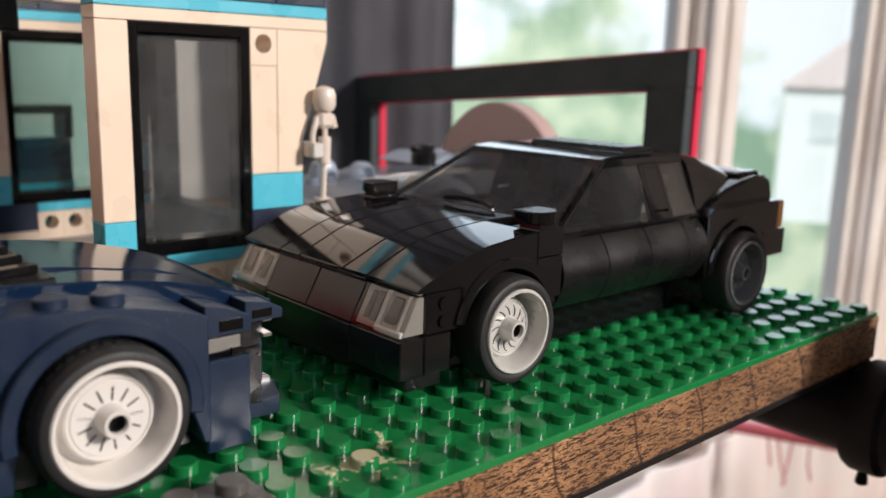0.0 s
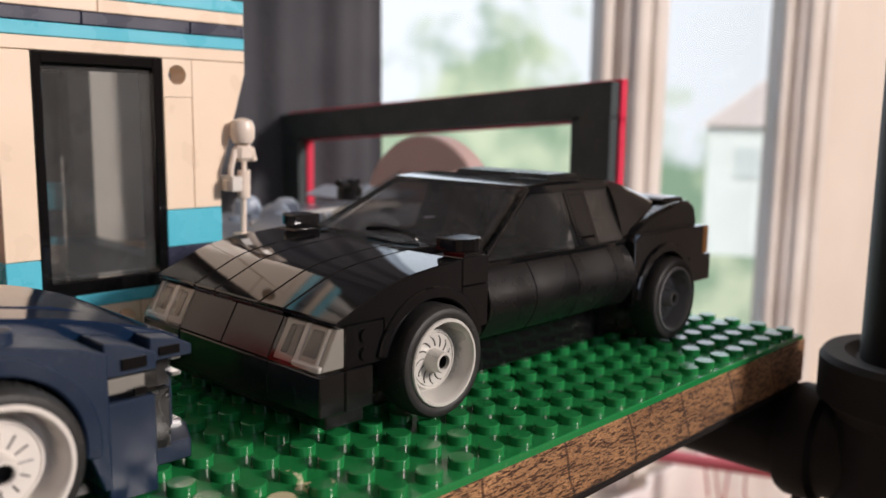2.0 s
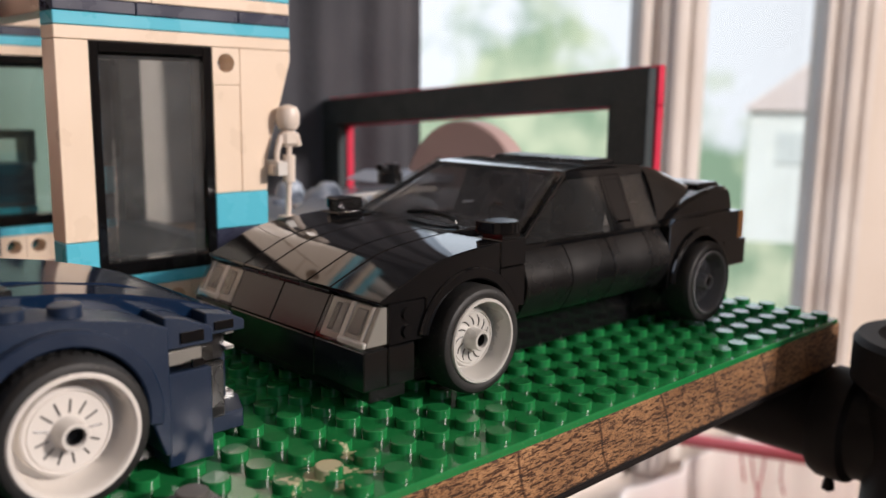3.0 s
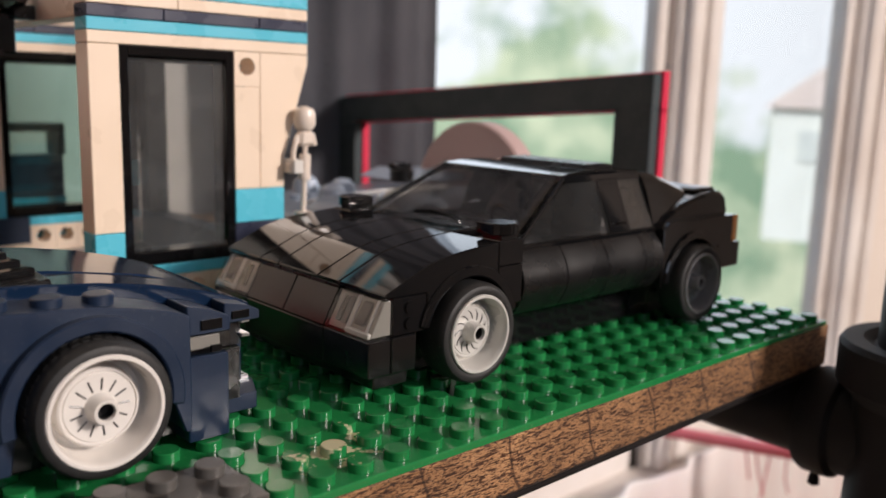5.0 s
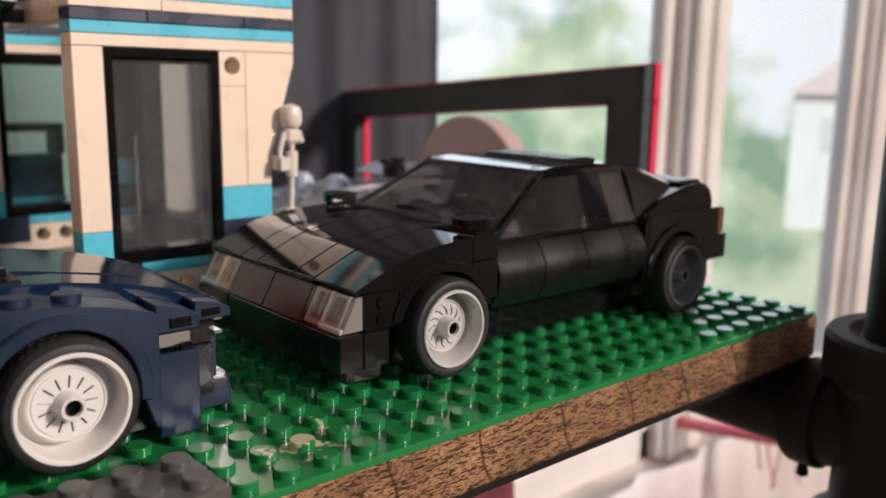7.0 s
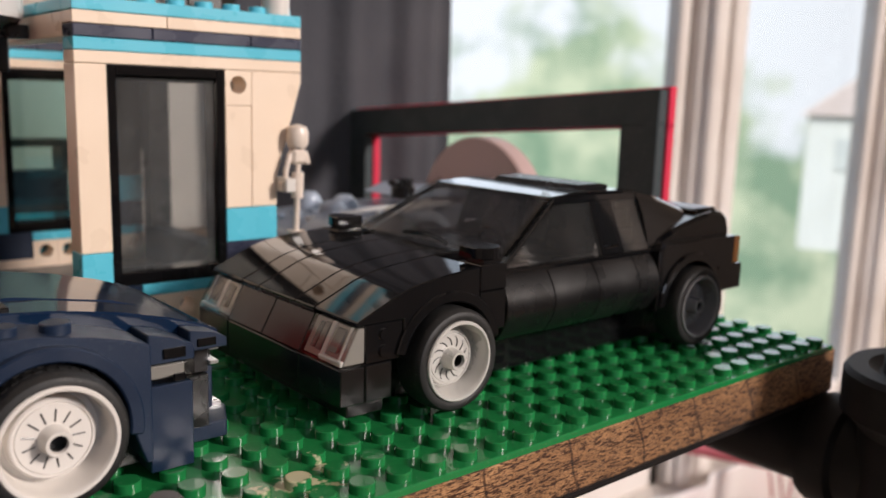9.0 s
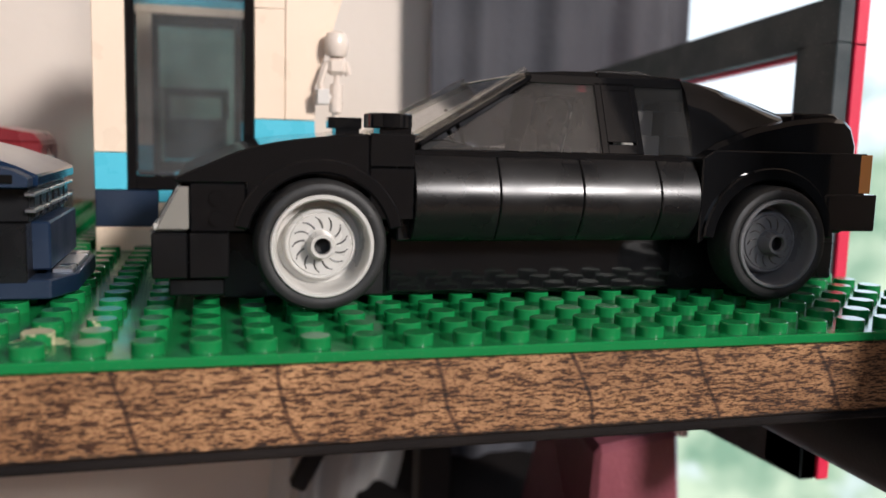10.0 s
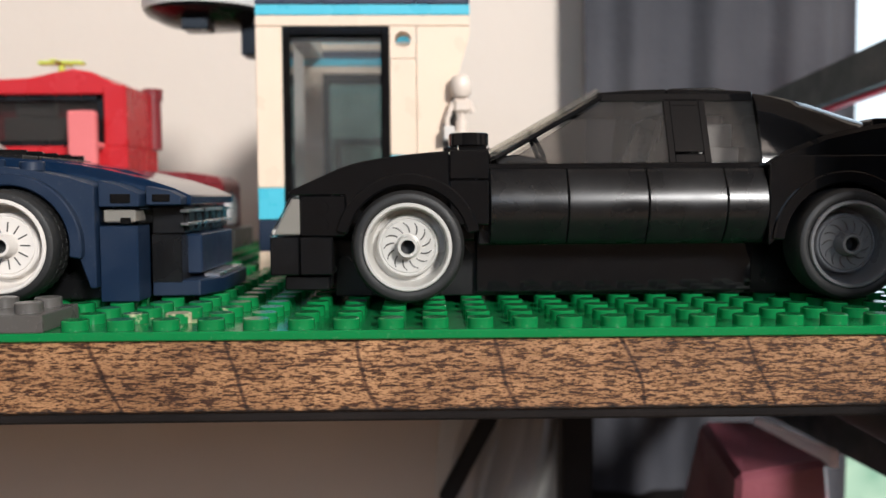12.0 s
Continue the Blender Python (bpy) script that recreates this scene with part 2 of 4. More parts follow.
WHITE = plastic("white_plastic", (0.65, 0.615, 0.57), 0.32, 0.04, 0.02)
CREAM = plastic("cream_plastic", (0.80, 0.645, 0.495), 0.3, 0.03, 0.01)
TEAL = plastic("azure_plastic", (0.11, 0.50, 0.64), 0.28, 0.05, 0.01)
NAVY = plastic("dark_blue_plastic", (0.0055, 0.0155, 0.040), 0.42, 0.08, 0.01)
NAVY_GLOSS = plastic("glossy_dark_blue_plastic", (0.0055, 0.0155, 0.040), 0.10, 0.08, 0.01)
NAVY_DULL = plastic("slate_blue_plastic", (0.030, 0.034, 0.062), 0.3, 0.08, 0.02)
GREEN = plastic("green_plastic", (0.015, 0.165, 0.044), 0.17, 0.10, 0.02)


def worn_patch(m, at, radius, rgb):
    """A dried, flaky smear round one spot of a plastic."""
    N, L = m.node_tree.nodes, m.node_tree.links
    p = N["Principled BSDF"]
    was = p.inputs["Base Color"].links[0].from_socket
    geo, dist, n, mul, ramp, mix = (N.new("ShaderNodeNewGeometry"), N.new("ShaderNodeVectorMath"), N.new("ShaderNodeTexNoise"), N.new("ShaderNodeMath"), N.new("ShaderNodeMapRange"), N.new("ShaderNodeMix"))
    dist.operation = "DISTANCE"
    dist.inputs[1].default_value = at
    L.new(geo.outputs["Position"], dist.inputs[0])
    n.inputs["Scale"].default_value, n.inputs["Detail"].default_value = 260, 4
    L.new(geo.outputs["Position"], n.inputs["Vector"])
    mul.operation = "MULTIPLY_ADD"
    mul.inputs[1].default_value, mul.inputs[2].default_value = -0.35 / radius, 0.12
    L.new(dist.outputs["Value"], mul.inputs[0])
    add = N.new("ShaderNodeMath")
    L.new(n.outputs["Fac"], add.inputs[0])
    L.new(mul.outputs[0], add.inputs[1])
    ramp.inputs["From Min"].default_value, ramp.inputs["From Max"].default_value = 0.46, 0.52
    L.new(add.outputs[0], ramp.inputs["Value"])
    mix.data_type = "RGBA"
    L.new(ramp.outputs[0], mix.inputs[0])
    L.new(was, mix.inputs[6])
    mix.inputs[7].default_value = (*rgb, 1)
    L.new(mix.outputs[2], p.inputs["Base Color"])


worn_patch(GREEN, (-0.040, 0.012, 0.0018), 0.011, (0.50, 0.47, 0.30))
DGREY = plastic("dark_grey_plastic", (0.082, 0.077, 0.071), 0.32, 0.08, 0.03)
BGREY = plastic("blue_grey_plastic", (0.38, 0.44, 0.53), 0.2, 0.10, 0.03)
RED = plastic("red_plastic", (0.50, 0.020, 0.026), 0.25, 0.06, 0.015)
DRED = plastic("dark_red_plastic", (0.17, 0.018, 0.022), 0.3, 0.06, 0.02)
AMBER = plastic("amber_plastic", (0.75, 0.30, 0.07), 0.15, 0.05, 0.0, 0.4)
LIME = plastic("lime_plastic", (0.55, 0.65, 0.08), 0.3)
CHROME = plastic("chrome_plastic", (0.70, 0.70, 0.72), 0.28, 0.04, 0.0, 0.0, 1.0)
MAUVE = plastic("mauve_matt_plastic", (0.46, 0.33, 0.31), 0.6, 0.08, 0.04)
FRAME_BLACK = plastic("matt_black_board", (0.026, 0.038, 0.044), 0.6, 0.12, 0.05)
CRIMSON = plastic("crimson_edge", (0.62, 0.012, 0.060), 0.5, 0.06, 0.02)
DULL_RED = plastic("dull_red_paint", (0.50, 0.09, 0.10), 0.35, 0.08, 0.02)
CLEAR = glassy("clear_plastic", (0.88, 0.88, 0.86), 0.05, 0.06)
SMOKE = glassy("smoked_plastic", (0.72, 0.71, 0.70), 0.06, 0.08, 0.022)
PANE = glassy("window_plastic", (0.70, 0.73, 0.74), 0.08, 0.08, 0.055)
AZURE_PANE = glassy("azure_window_plastic", (0.60, 0.80, 0.80), 0.06, 0.08, 0.02)
RED_CLEAR = plastic("pale_red_plastic", (0.72, 0.20, 0.20), 0.2)
WOOD = wood_edge()
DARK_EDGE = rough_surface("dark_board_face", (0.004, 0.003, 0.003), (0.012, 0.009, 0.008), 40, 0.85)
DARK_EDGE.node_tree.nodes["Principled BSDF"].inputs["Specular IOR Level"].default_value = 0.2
IRON = rough_surface("black_iron", (0.004, 0.004, 0.005), (0.009, 0.009, 0.010), 60, 0.62, 0.15, 0.0006, 0.0)
IRON.node_tree.nodes["Principled BSDF"].inputs["Specular IOR Level"].default_value = 0.25
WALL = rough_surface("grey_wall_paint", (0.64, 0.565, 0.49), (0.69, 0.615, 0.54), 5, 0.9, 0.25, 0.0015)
# Darker than WALL: unseen walls and ceiling kept dim so less light bounces.
DIM_ROOM = rough_surface("dim_unseen_room_brown", (0.20, 0.17, 0.15), (0.25, 0.215, 0.19), 5, 0.9, 0.25, 0.0015)
CLOTH = rough_surface("dark_curtain_cloth", (0.038, 0.040, 0.050), (0.070, 0.070, 0.080), 14, 0.9, 0.5, 0.001)
LINEN = rough_surface("pale_cloth", (0.42, 0.40, 0.38), (0.52, 0.50, 0.47), 12, 0.9, 0.5, 0.001)
FRAME_WHITE = rough_surface("window_frame_paint", (0.60, 0.54, 0.49), (0.74, 0.70, 0.66), 9, 0.5, 0.15, 0.001)
PINK = rough_surface("pink_white_lid", (0.56, 0.40, 0.41), (0.70, 0.64, 0.62), 14, 0.5, 0.2, 0.001)
# Rose wrap deepened to maroon: the shade under the shelf is in the colour.
ROSE_SHADED = rough_surface("shaded_rose_wrap", (0.11, 0.018, 0.034), (0.24, 0.075, 0.095), 30, 0.3, 0.25, 0.002)
SHEET = rough_surface("pale_pink_sheet", (0.88, 0.77, 0.75), (0.92, 0.91, 0.87), 16, 0.8, 0.3, 0.002)
translucent(SHEET, (0.96, 0.90, 0.88), 0.5)
translucent(PINK, (0.95, 0.88, 0.87), 0.5)
FLOOR = rough_surface("brown_floor", (0.16, 0.10, 0.06), (0.26, 0.17, 0.10), 4, 0.6)
GLASS = glassy("window_glass", (0.97, 0.98, 0.98), 0.02, 0.02)

# ---- mesh helpers: all sizes below in millimetres ----
U = 0.001


def edge_bevel(bm, verts, b, seg=1):
    if b > 0:
        edges = {e for v in verts for e in v.link_edges}
        bmesh.ops.bevel(bm, geom=list(edges), offset=b, segments=seg, affect="EDGES", profile=0.6, clamp_overlap=True)
    return bm


def bx(x0, x1, y0, y1, z0, z1, b=0.2, seg=1):
    bm = bmesh.new()
    m = Matrix.Translation(((x0 + x1) / 2, (y0 + y1) / 2, (z0 + z1) / 2)) @ Matrix.Diagonal((x1 - x0, y1 - y0, z1 - z0, 1))
    g = bmesh.ops.create_cube(bm, size=1, matrix=m)
    return edge_bevel(bm, g["verts"], b, seg)


def prism(pts, a0, a1, b=0.2, axis="y"):
    """A polygon in (x, z), (y, z) or (x, y), pushed along the third axis."""
    bm = bmesh.new()

    def place(p, a):
        return {"y": (p[0], a, p[1]), "x": (a, p[0], p[1]), "z": (p[0], p[1], a)}[axis]

    lo = [bm.verts.new(place(p, a0)) for p in pts]
    hi = [bm.verts.new(place(p, a1)) for p in pts]
    n = len(pts)
    bm.faces.new(lo)
    bm.faces.new(list(reversed(hi)))
    for i in range(n):
        j = (i + 1) % n
        bm.faces.new((lo[j], lo[i], hi[i], hi[j]))
    bmesh.ops.recalc_face_normals(bm, faces=bm.faces)
    if b > 0:
        sharp = [e for e in bm.edges if e.calc_face_angle(0) > radians(35)]
        bmesh.ops.bevel(bm, geom=sharp, offset=b, segments=1, affect="EDGES", profile=0.6, clamp_overlap=True)
    return bm


def hexa(a, c, b=0.15):
    """A solid between two quads a and c (four corners each, in the same order)."""
    bm = bmesh.new()
    va, vc = [bm.verts.new(p) for p in a], [bm.verts.new(p) for p in c]
    bm.faces.new(va)
    bm.faces.new(list(reversed(vc)))
    for i in range(4):
        j = (i + 1) % 4
        bm.faces.new((va[j], va[i], vc[i], vc[j]))
    bmesh.ops.recalc_face_normals(bm, faces=bm.faces)
    return edge_bevel(bm, list(bm.verts), b)


def lathe(prof, n=32, axis="z", at=(0, 0, 0), close=True):
    """Spins (radius, height) pairs round an axis."""
    bm = bmesh.new()
    rings = []
    for r, h in prof:
        ring = []
        for i in range(n):
            a = 2 * math.pi * i / n
            c, s = r * math.cos(a), r * math.sin(a)
            p = {"z": (c, s, h), "y": (c, h, s), "x": (h, c, s)}[axis]
            ring.append(bm.verts.new((p[0] + at[0], p[1] + at[1], p[2] + at[2])))
        rings.append(ring)
    for ra, rb in zip(rings, rings[1:]):
        for i in range(n):
            j = (i + 1) % n
            bm.faces.new((ra[i], ra[j], rb[j], rb[i]))
    if close:
        bm.faces.new(rings[0])
        bm.faces.new(rings[-1])
    bmesh.ops.recalc_face_normals(bm, faces=bm.faces)
    return bm


def tube(points, r, n=12):
    """A round rod along a line of points."""
    bm = bmesh.new()
    rings = []
    for k, p in enumerate(points):
        p = Vector(p)
        d = (Vector(points[min(k + 1, len(points) - 1)]) - Vector(points[max(k - 1, 0)])).normalized()
        side = d.cross(Vector((0, 0, 1)) if abs(d.z) < 0.9 else Vector((1, 0, 0))).normalized()
        up = side.cross(d)
        rings.append([bm.verts.new(p + side * (r * math.cos(2 * math.pi * i / n)) + up * (r * math.sin(2 * math.pi * i / n))) for i in range(n)])
    for ra, rb in zip(rings, rings[1:]):
        for i in range(n):
            bm.faces.new((ra[i], ra[(i + 1) % n], rb[(i + 1) % n], rb[i]))
    bm.faces.new(rings[0])
    bm.faces.new(rings[-1])
    bmesh.ops.recalc_face_normals(bm, faces=bm.faces)
    return bm


def join(*bms):
    out = bmesh.new()
    for b in bms:
        me = bpy.data.meshes.new("tmp")
        b.to_mesh(me)
        b.free()
        out.from_mesh(me)
        bpy.data.meshes.remove(me)
    return out


def moved(bm, x=0, y=0, z=0, rx=0, ry=0, rz=0):
    bm.transform(pose(x, y, z, rx, ry, rz))
    return bm


def mesh_of(name, bm, mat, angle=28):
    bm.transform(Matrix.Scale(U, 4))
    me = bpy.data.meshes.new(name)
    bm.to_mesh(me)
    bm.free()
    me.polygons.foreach_set("use_smooth", [True] * len(me.polygons))
    me.set_sharp_from_angle(angle=radians(angle))
    me.materials.append(mat)
    return me


def part(name, bm, mat, parent=None, label=""):
    ob = new(name, mesh_of(name, bm, mat))
    if parent is not None:
        ob.parent = parent
        ob.matrix_parent_inverse = Matrix.Translation(parent.matrix_basis.translation).inverted()
    return tagged(ob, label) if label else ob


def thing(name, at, label, category, group="", kind=""):
    e = new(name)
    e.empty_display_size = 0.01
    e.location = [v * U for v in at]
    return tagged(e, label, category, group, kind)


def solid(name, bm, mat, label, category="", kind="", group=""):
    return tagged(new(name, mesh_of(name, bm, mat)), label, category, group, kind)


def put(name, me, parent, at, label=""):
    """A piece that shares its mesh with the others of its kind."""
    ob = new(name, me)
    ob.parent = parent
    ob.matrix_parent_inverse = Matrix.Translation(parent.matrix_basis.translation).inverted()
    ob.location = [v * U for v in at]
    return tagged(ob, label) if label else ob


def stud_bm(n=20):
    return lathe([(2.45, -0.05), (2.4, 0.0), (2.4, 1.62), (2.22, 1.8), (0.01, 1.8)], n, close=False)


STUDS = {}


def stud(parent, mat, x, y, z):
    if mat not in STUDS:
        STUDS[mat] = mesh_of("stud", stud_bm(16), mat)
    return put("stud", STUDS[mat], parent, (x, y, z))


# ---- room ----
solid("floor", bx(-1600, 2000, -2400, 370, -960, -900, 0), FLOOR, "brown wooden floor of the room", "floor", "structure")
solid("ceiling", bx(-1600, 2000, -2400, 340, 1500, 1560, 0), DIM_ROOM, "unseen ceiling, dark brown to cut bounce light", "ceiling", "structure")
W0, W1 = 310, 370
solid(
    "wall_north",
    join(bx(-1600, 150, W0, W1, -900, 1500, 0), bx(930, 2000, W0, W1, -900, 1500, 0), bx(150, 930, W0, W1, -900, -263, 0), bx(150, 930, W0, W1, 900, 1500, 0)),
    WALL, "warm grey painted wall with the window in it", "wall", "structure")
solid("wall_west", bx(-1660, -1600, -2400, 370, -900, 1500, 0), DIM_ROOM, "unseen side wall, dark brown to cut bounce light", "wall", "structure")
solid("wall_east", bx(2000, 2060, -2400, 370, -900, 1500, 0), DIM_ROOM, "unseen side wall, dark brown to cut bounce light", "wall", "structure")
lx, lz = LIGHT_AT[0] * 1000, LIGHT_AT[2] * 1000
# Unseen wall; its wide left opening is only there for the fill lamp.
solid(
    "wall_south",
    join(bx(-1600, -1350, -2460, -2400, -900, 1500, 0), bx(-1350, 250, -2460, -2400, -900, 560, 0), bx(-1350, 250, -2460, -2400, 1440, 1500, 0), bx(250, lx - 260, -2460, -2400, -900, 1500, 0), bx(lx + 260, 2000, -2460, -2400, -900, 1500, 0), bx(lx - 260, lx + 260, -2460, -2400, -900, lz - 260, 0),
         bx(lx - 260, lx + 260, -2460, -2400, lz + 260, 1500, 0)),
    DIM_ROOM, "unseen wall behind the viewer, dark brown, open for the room light and the added fill", "wall", "structure")

win = tagged(new("window_1"), "white painted double window looking out on trees", "window", "", "structure")
for x0, x1 in ((150, 196), (500, 560), (850, 930)):
    part("window_frame", join(bx(x0, x1, 297, 322, -263, 900, 3), bx(x0 + 4, x0 + 24, 288, 300, -263, 900, 6, 3), bx(x1 - 26, x1 - 6, 290, 300, -263, 900, 6, 3)), FRAME_WHITE, win)
part("window_sill", join(bx(140, 940, 262, 372, -283, -262, 3), bx(150, 930, 292, 312, -325, -282, 2)), FRAME_WHITE, win)
part("window_head", bx(150, 930, 296, 372, 860, 900, 3), FRAME_WHITE, win)
for x0, x1 in ((196, 500), (560, 850)):
    pn = part("pane", bx(x0, x1, 316, 318, -263, 860, 0), GLASS, win)
    pn.visible_shadow = False
    part("sash", join(bx(x0, x0 + 14, 309, 324, -263, 860, 2), bx(x1 - 14, x1, 309, 324, -263, 860, 2), bx(x0, x1, 309, 324, -263, -232, 2)), FRAME_WHITE, win)
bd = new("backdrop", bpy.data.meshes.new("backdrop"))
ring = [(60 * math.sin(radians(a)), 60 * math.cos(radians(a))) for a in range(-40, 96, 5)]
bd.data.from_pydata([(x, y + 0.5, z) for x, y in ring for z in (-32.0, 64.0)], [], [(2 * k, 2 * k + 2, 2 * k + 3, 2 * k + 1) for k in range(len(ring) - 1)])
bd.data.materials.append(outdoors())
tagged(bd, "bright overcast sky and soft green trees outside", "backdrop", "", "structure")

# Distance haze is put into these colours: pale and close to the backdrop.
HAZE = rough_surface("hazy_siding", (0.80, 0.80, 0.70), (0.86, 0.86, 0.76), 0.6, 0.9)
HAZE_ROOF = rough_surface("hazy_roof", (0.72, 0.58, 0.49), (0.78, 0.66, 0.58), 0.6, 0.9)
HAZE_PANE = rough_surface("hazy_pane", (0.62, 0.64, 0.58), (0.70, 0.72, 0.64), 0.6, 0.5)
house = thing("house", (43800, 18800, -7000), "far-off house through the window, with haze put into its pale colours", "house")


def turned(bm):
    return moved(bm, 43800, 18800, -1000, 0, 0, -62)


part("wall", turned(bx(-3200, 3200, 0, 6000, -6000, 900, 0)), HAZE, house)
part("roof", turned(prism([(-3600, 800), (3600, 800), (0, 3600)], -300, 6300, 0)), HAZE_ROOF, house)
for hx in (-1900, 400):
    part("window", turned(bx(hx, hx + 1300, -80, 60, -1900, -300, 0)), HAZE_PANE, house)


def drape(x0, x1, y, z0, z1, depth, folds, seed, lean=0.0):
    """A hanging cloth with uneven folds and thickness."""
    rnd = random.Random(seed)
    ph = [rnd.uniform(0, 6) for _ in range(3)]
    bm = bmesh.new()
    nx, nz = 90, 14
    front, rear = [], []
    for side, store in ((0, front), (2.5, rear)):
        for k in range(nz + 1):
            v = k / nz
            row = []
            for i in range(nx + 1):
                u = i / nx
                d = depth * (math.sin(u * folds * 6.28 + ph[0] + 0.5 * math.sin(3 * v + ph[1])) + 0.4 * math.sin(u * folds * 14.1 + ph[2] + v))
                row.append(bm.verts.new((x0 + (x1 - x0) * u + lean * v + 2 * math.sin(9 * v + u * 5), y + d + side, z0 + (z1 - z0) * v)))
            store.append(row)
    for rows in (front, rear):
        for a, b in zip(rows, rows[1:]):
            for i in range(nx):
                bm.faces.new((a[i], a[i + 1], b[i + 1], b[i]))
    for i in (0, nx):
        for k in range(nz):
            bm.faces.new((front[k][i], front[k + 1][i], rear[k + 1][i], rear[k][i]))
    for k in (0, nz):
        for i in range(nx):
            bm.faces.new((front[k][i], rear[k][i], rear[k][i + 1], front[k][i + 1]))
    bmesh.ops.recalc_face_normals(bm, faces=bm.faces)
    return bm


solid("curtain", drape(88, 222, 282, -420, 820, 3.2, 3.2, 3), CLOTH, "dark grey cloth curtain hanging in folds beside the window", "curtain")

# ---- shelf on iron pipes ----
shelf = thing("shelf_board", (0, 0, -16), "brown wood-grain laminate shelf board with a dark underside", "shelf")
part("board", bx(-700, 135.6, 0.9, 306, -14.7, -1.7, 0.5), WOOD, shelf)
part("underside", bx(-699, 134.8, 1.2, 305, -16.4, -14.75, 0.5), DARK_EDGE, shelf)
CX, CY, CZ, BZ = 128, -34, -33.2, -29.2
pipe = thing("pipe_stand", (CX, CY, -900), "black iron pipe shelf stand with a tee fitting", "stand")
part("post", lathe([(16.7, -880), (16.7, 900)], 36, at=(CX, CY, 0)), IRON, pipe)
part("floor_flange", lathe([(48, -900), (48, -892), (24, -888), (22, -870), (17, -870)], 32, at=(CX, CY, 0), close=False), IRON, pipe)
part("tee_fitting", join(
    lathe([(19, -34.5), (25, -34.5), (26.5, -33), (26.5, -22), (24.5, -20.5), (21.4, -17), (20.8, 0), (21.4, 17), (24.5, 20.5), (26.5, 22), (26.5, 32.6), (25.4, 34.2), (20.5, 34.2), (17.5, 32.5)], 48, at=(CX, CY, CZ)),
    lathe([(16, 4), (15.2, 14), (14.2, 19), (14.4, 23), (16.0, 24.4), (16.2, 26), (16.2, 32), (15.4, 33.6), (12, 33.6)], 48, "y", at=(CX, CY, BZ))), IRON, pipe)
part("cross_pipe", lathe([(12.2, 26), (12.2, 343)], 36, "y", at=(CX, CY, BZ)), IRON, pipe)
part("drip", lathe([(0.1, 0), (1.8, 1), (1.6, 3), (0.6, 6)], 12, at=(CX - 3, CY + 30, BZ - 20.5)), IRON, pipe)

# ---- green baseplate ----
base = thing("baseplate", (4, 128, -1.6), "green studded toy baseplate lying on the shelf board", "baseplate")
part("plate", bx(-124, 132, 0.2, 256, -1.6, 0, 0.25), GREEN, base)
STUD_ME = mesh_of("stud", stud_bm(20), GREEN)
rest = []
for i in range(32):
    for j in range(32):
        x, y = 128 - 8 * i, 4 + 8 * j
        if i < 27 and j < 11:
            put("stud", STUD_ME, base, (x, y, 0))
        else:
            rest.append((x, y))
bm = bmesh.new()
for x, y in rest:
    for r0, h0 in ((2.4, 0.0), (2.4, 1.62), (2.22, 1.8)):
        for k in range(14):
            bm.verts.new((x + r0 * math.cos(k * 0.4488), y + r0 * math.sin(k * 0.4488), h0))
bm.verts.ensure_lookup_table()
for s in range(len(rest)):
    o = s * 42
    for lv in (0, 14):
        for k in range(14):
            bm.faces.new([bm.verts[o + lv + a] for a in (k, (k + 1) % 14, (k + 1) % 14 + 14, k + 14)])
    bm.faces.new([bm.verts[o + 28 + k] for k in range(14)])
tagged(part("stud_field", bm, GREEN, base), kind="stuff")

gp = thing("grey_plate", (-100, 8, 0), "dark grey studded plate pressed on the green baseplate", "plate")
part("plate", bx(-139.9, -60.1, 0.1, 15.9, 0.02, 3.2, 0.15), DGREY, gp)
for i in range(10):
    for j in range(2):
        stud(gp, DGREY, -64 - 8 * i, 4 + 8 * j, 3.2)

# ---- wheels ----
WHEEL = {}


def arc(cx, cz, r, a0, a1, n):
    return [(cx + r * math.cos(radians(a0 + (a1 - a0) * k / n)), cz + r * math.sin(radians(a0 + (a1 - a0) * k / n))) for k in range(n + 1)]


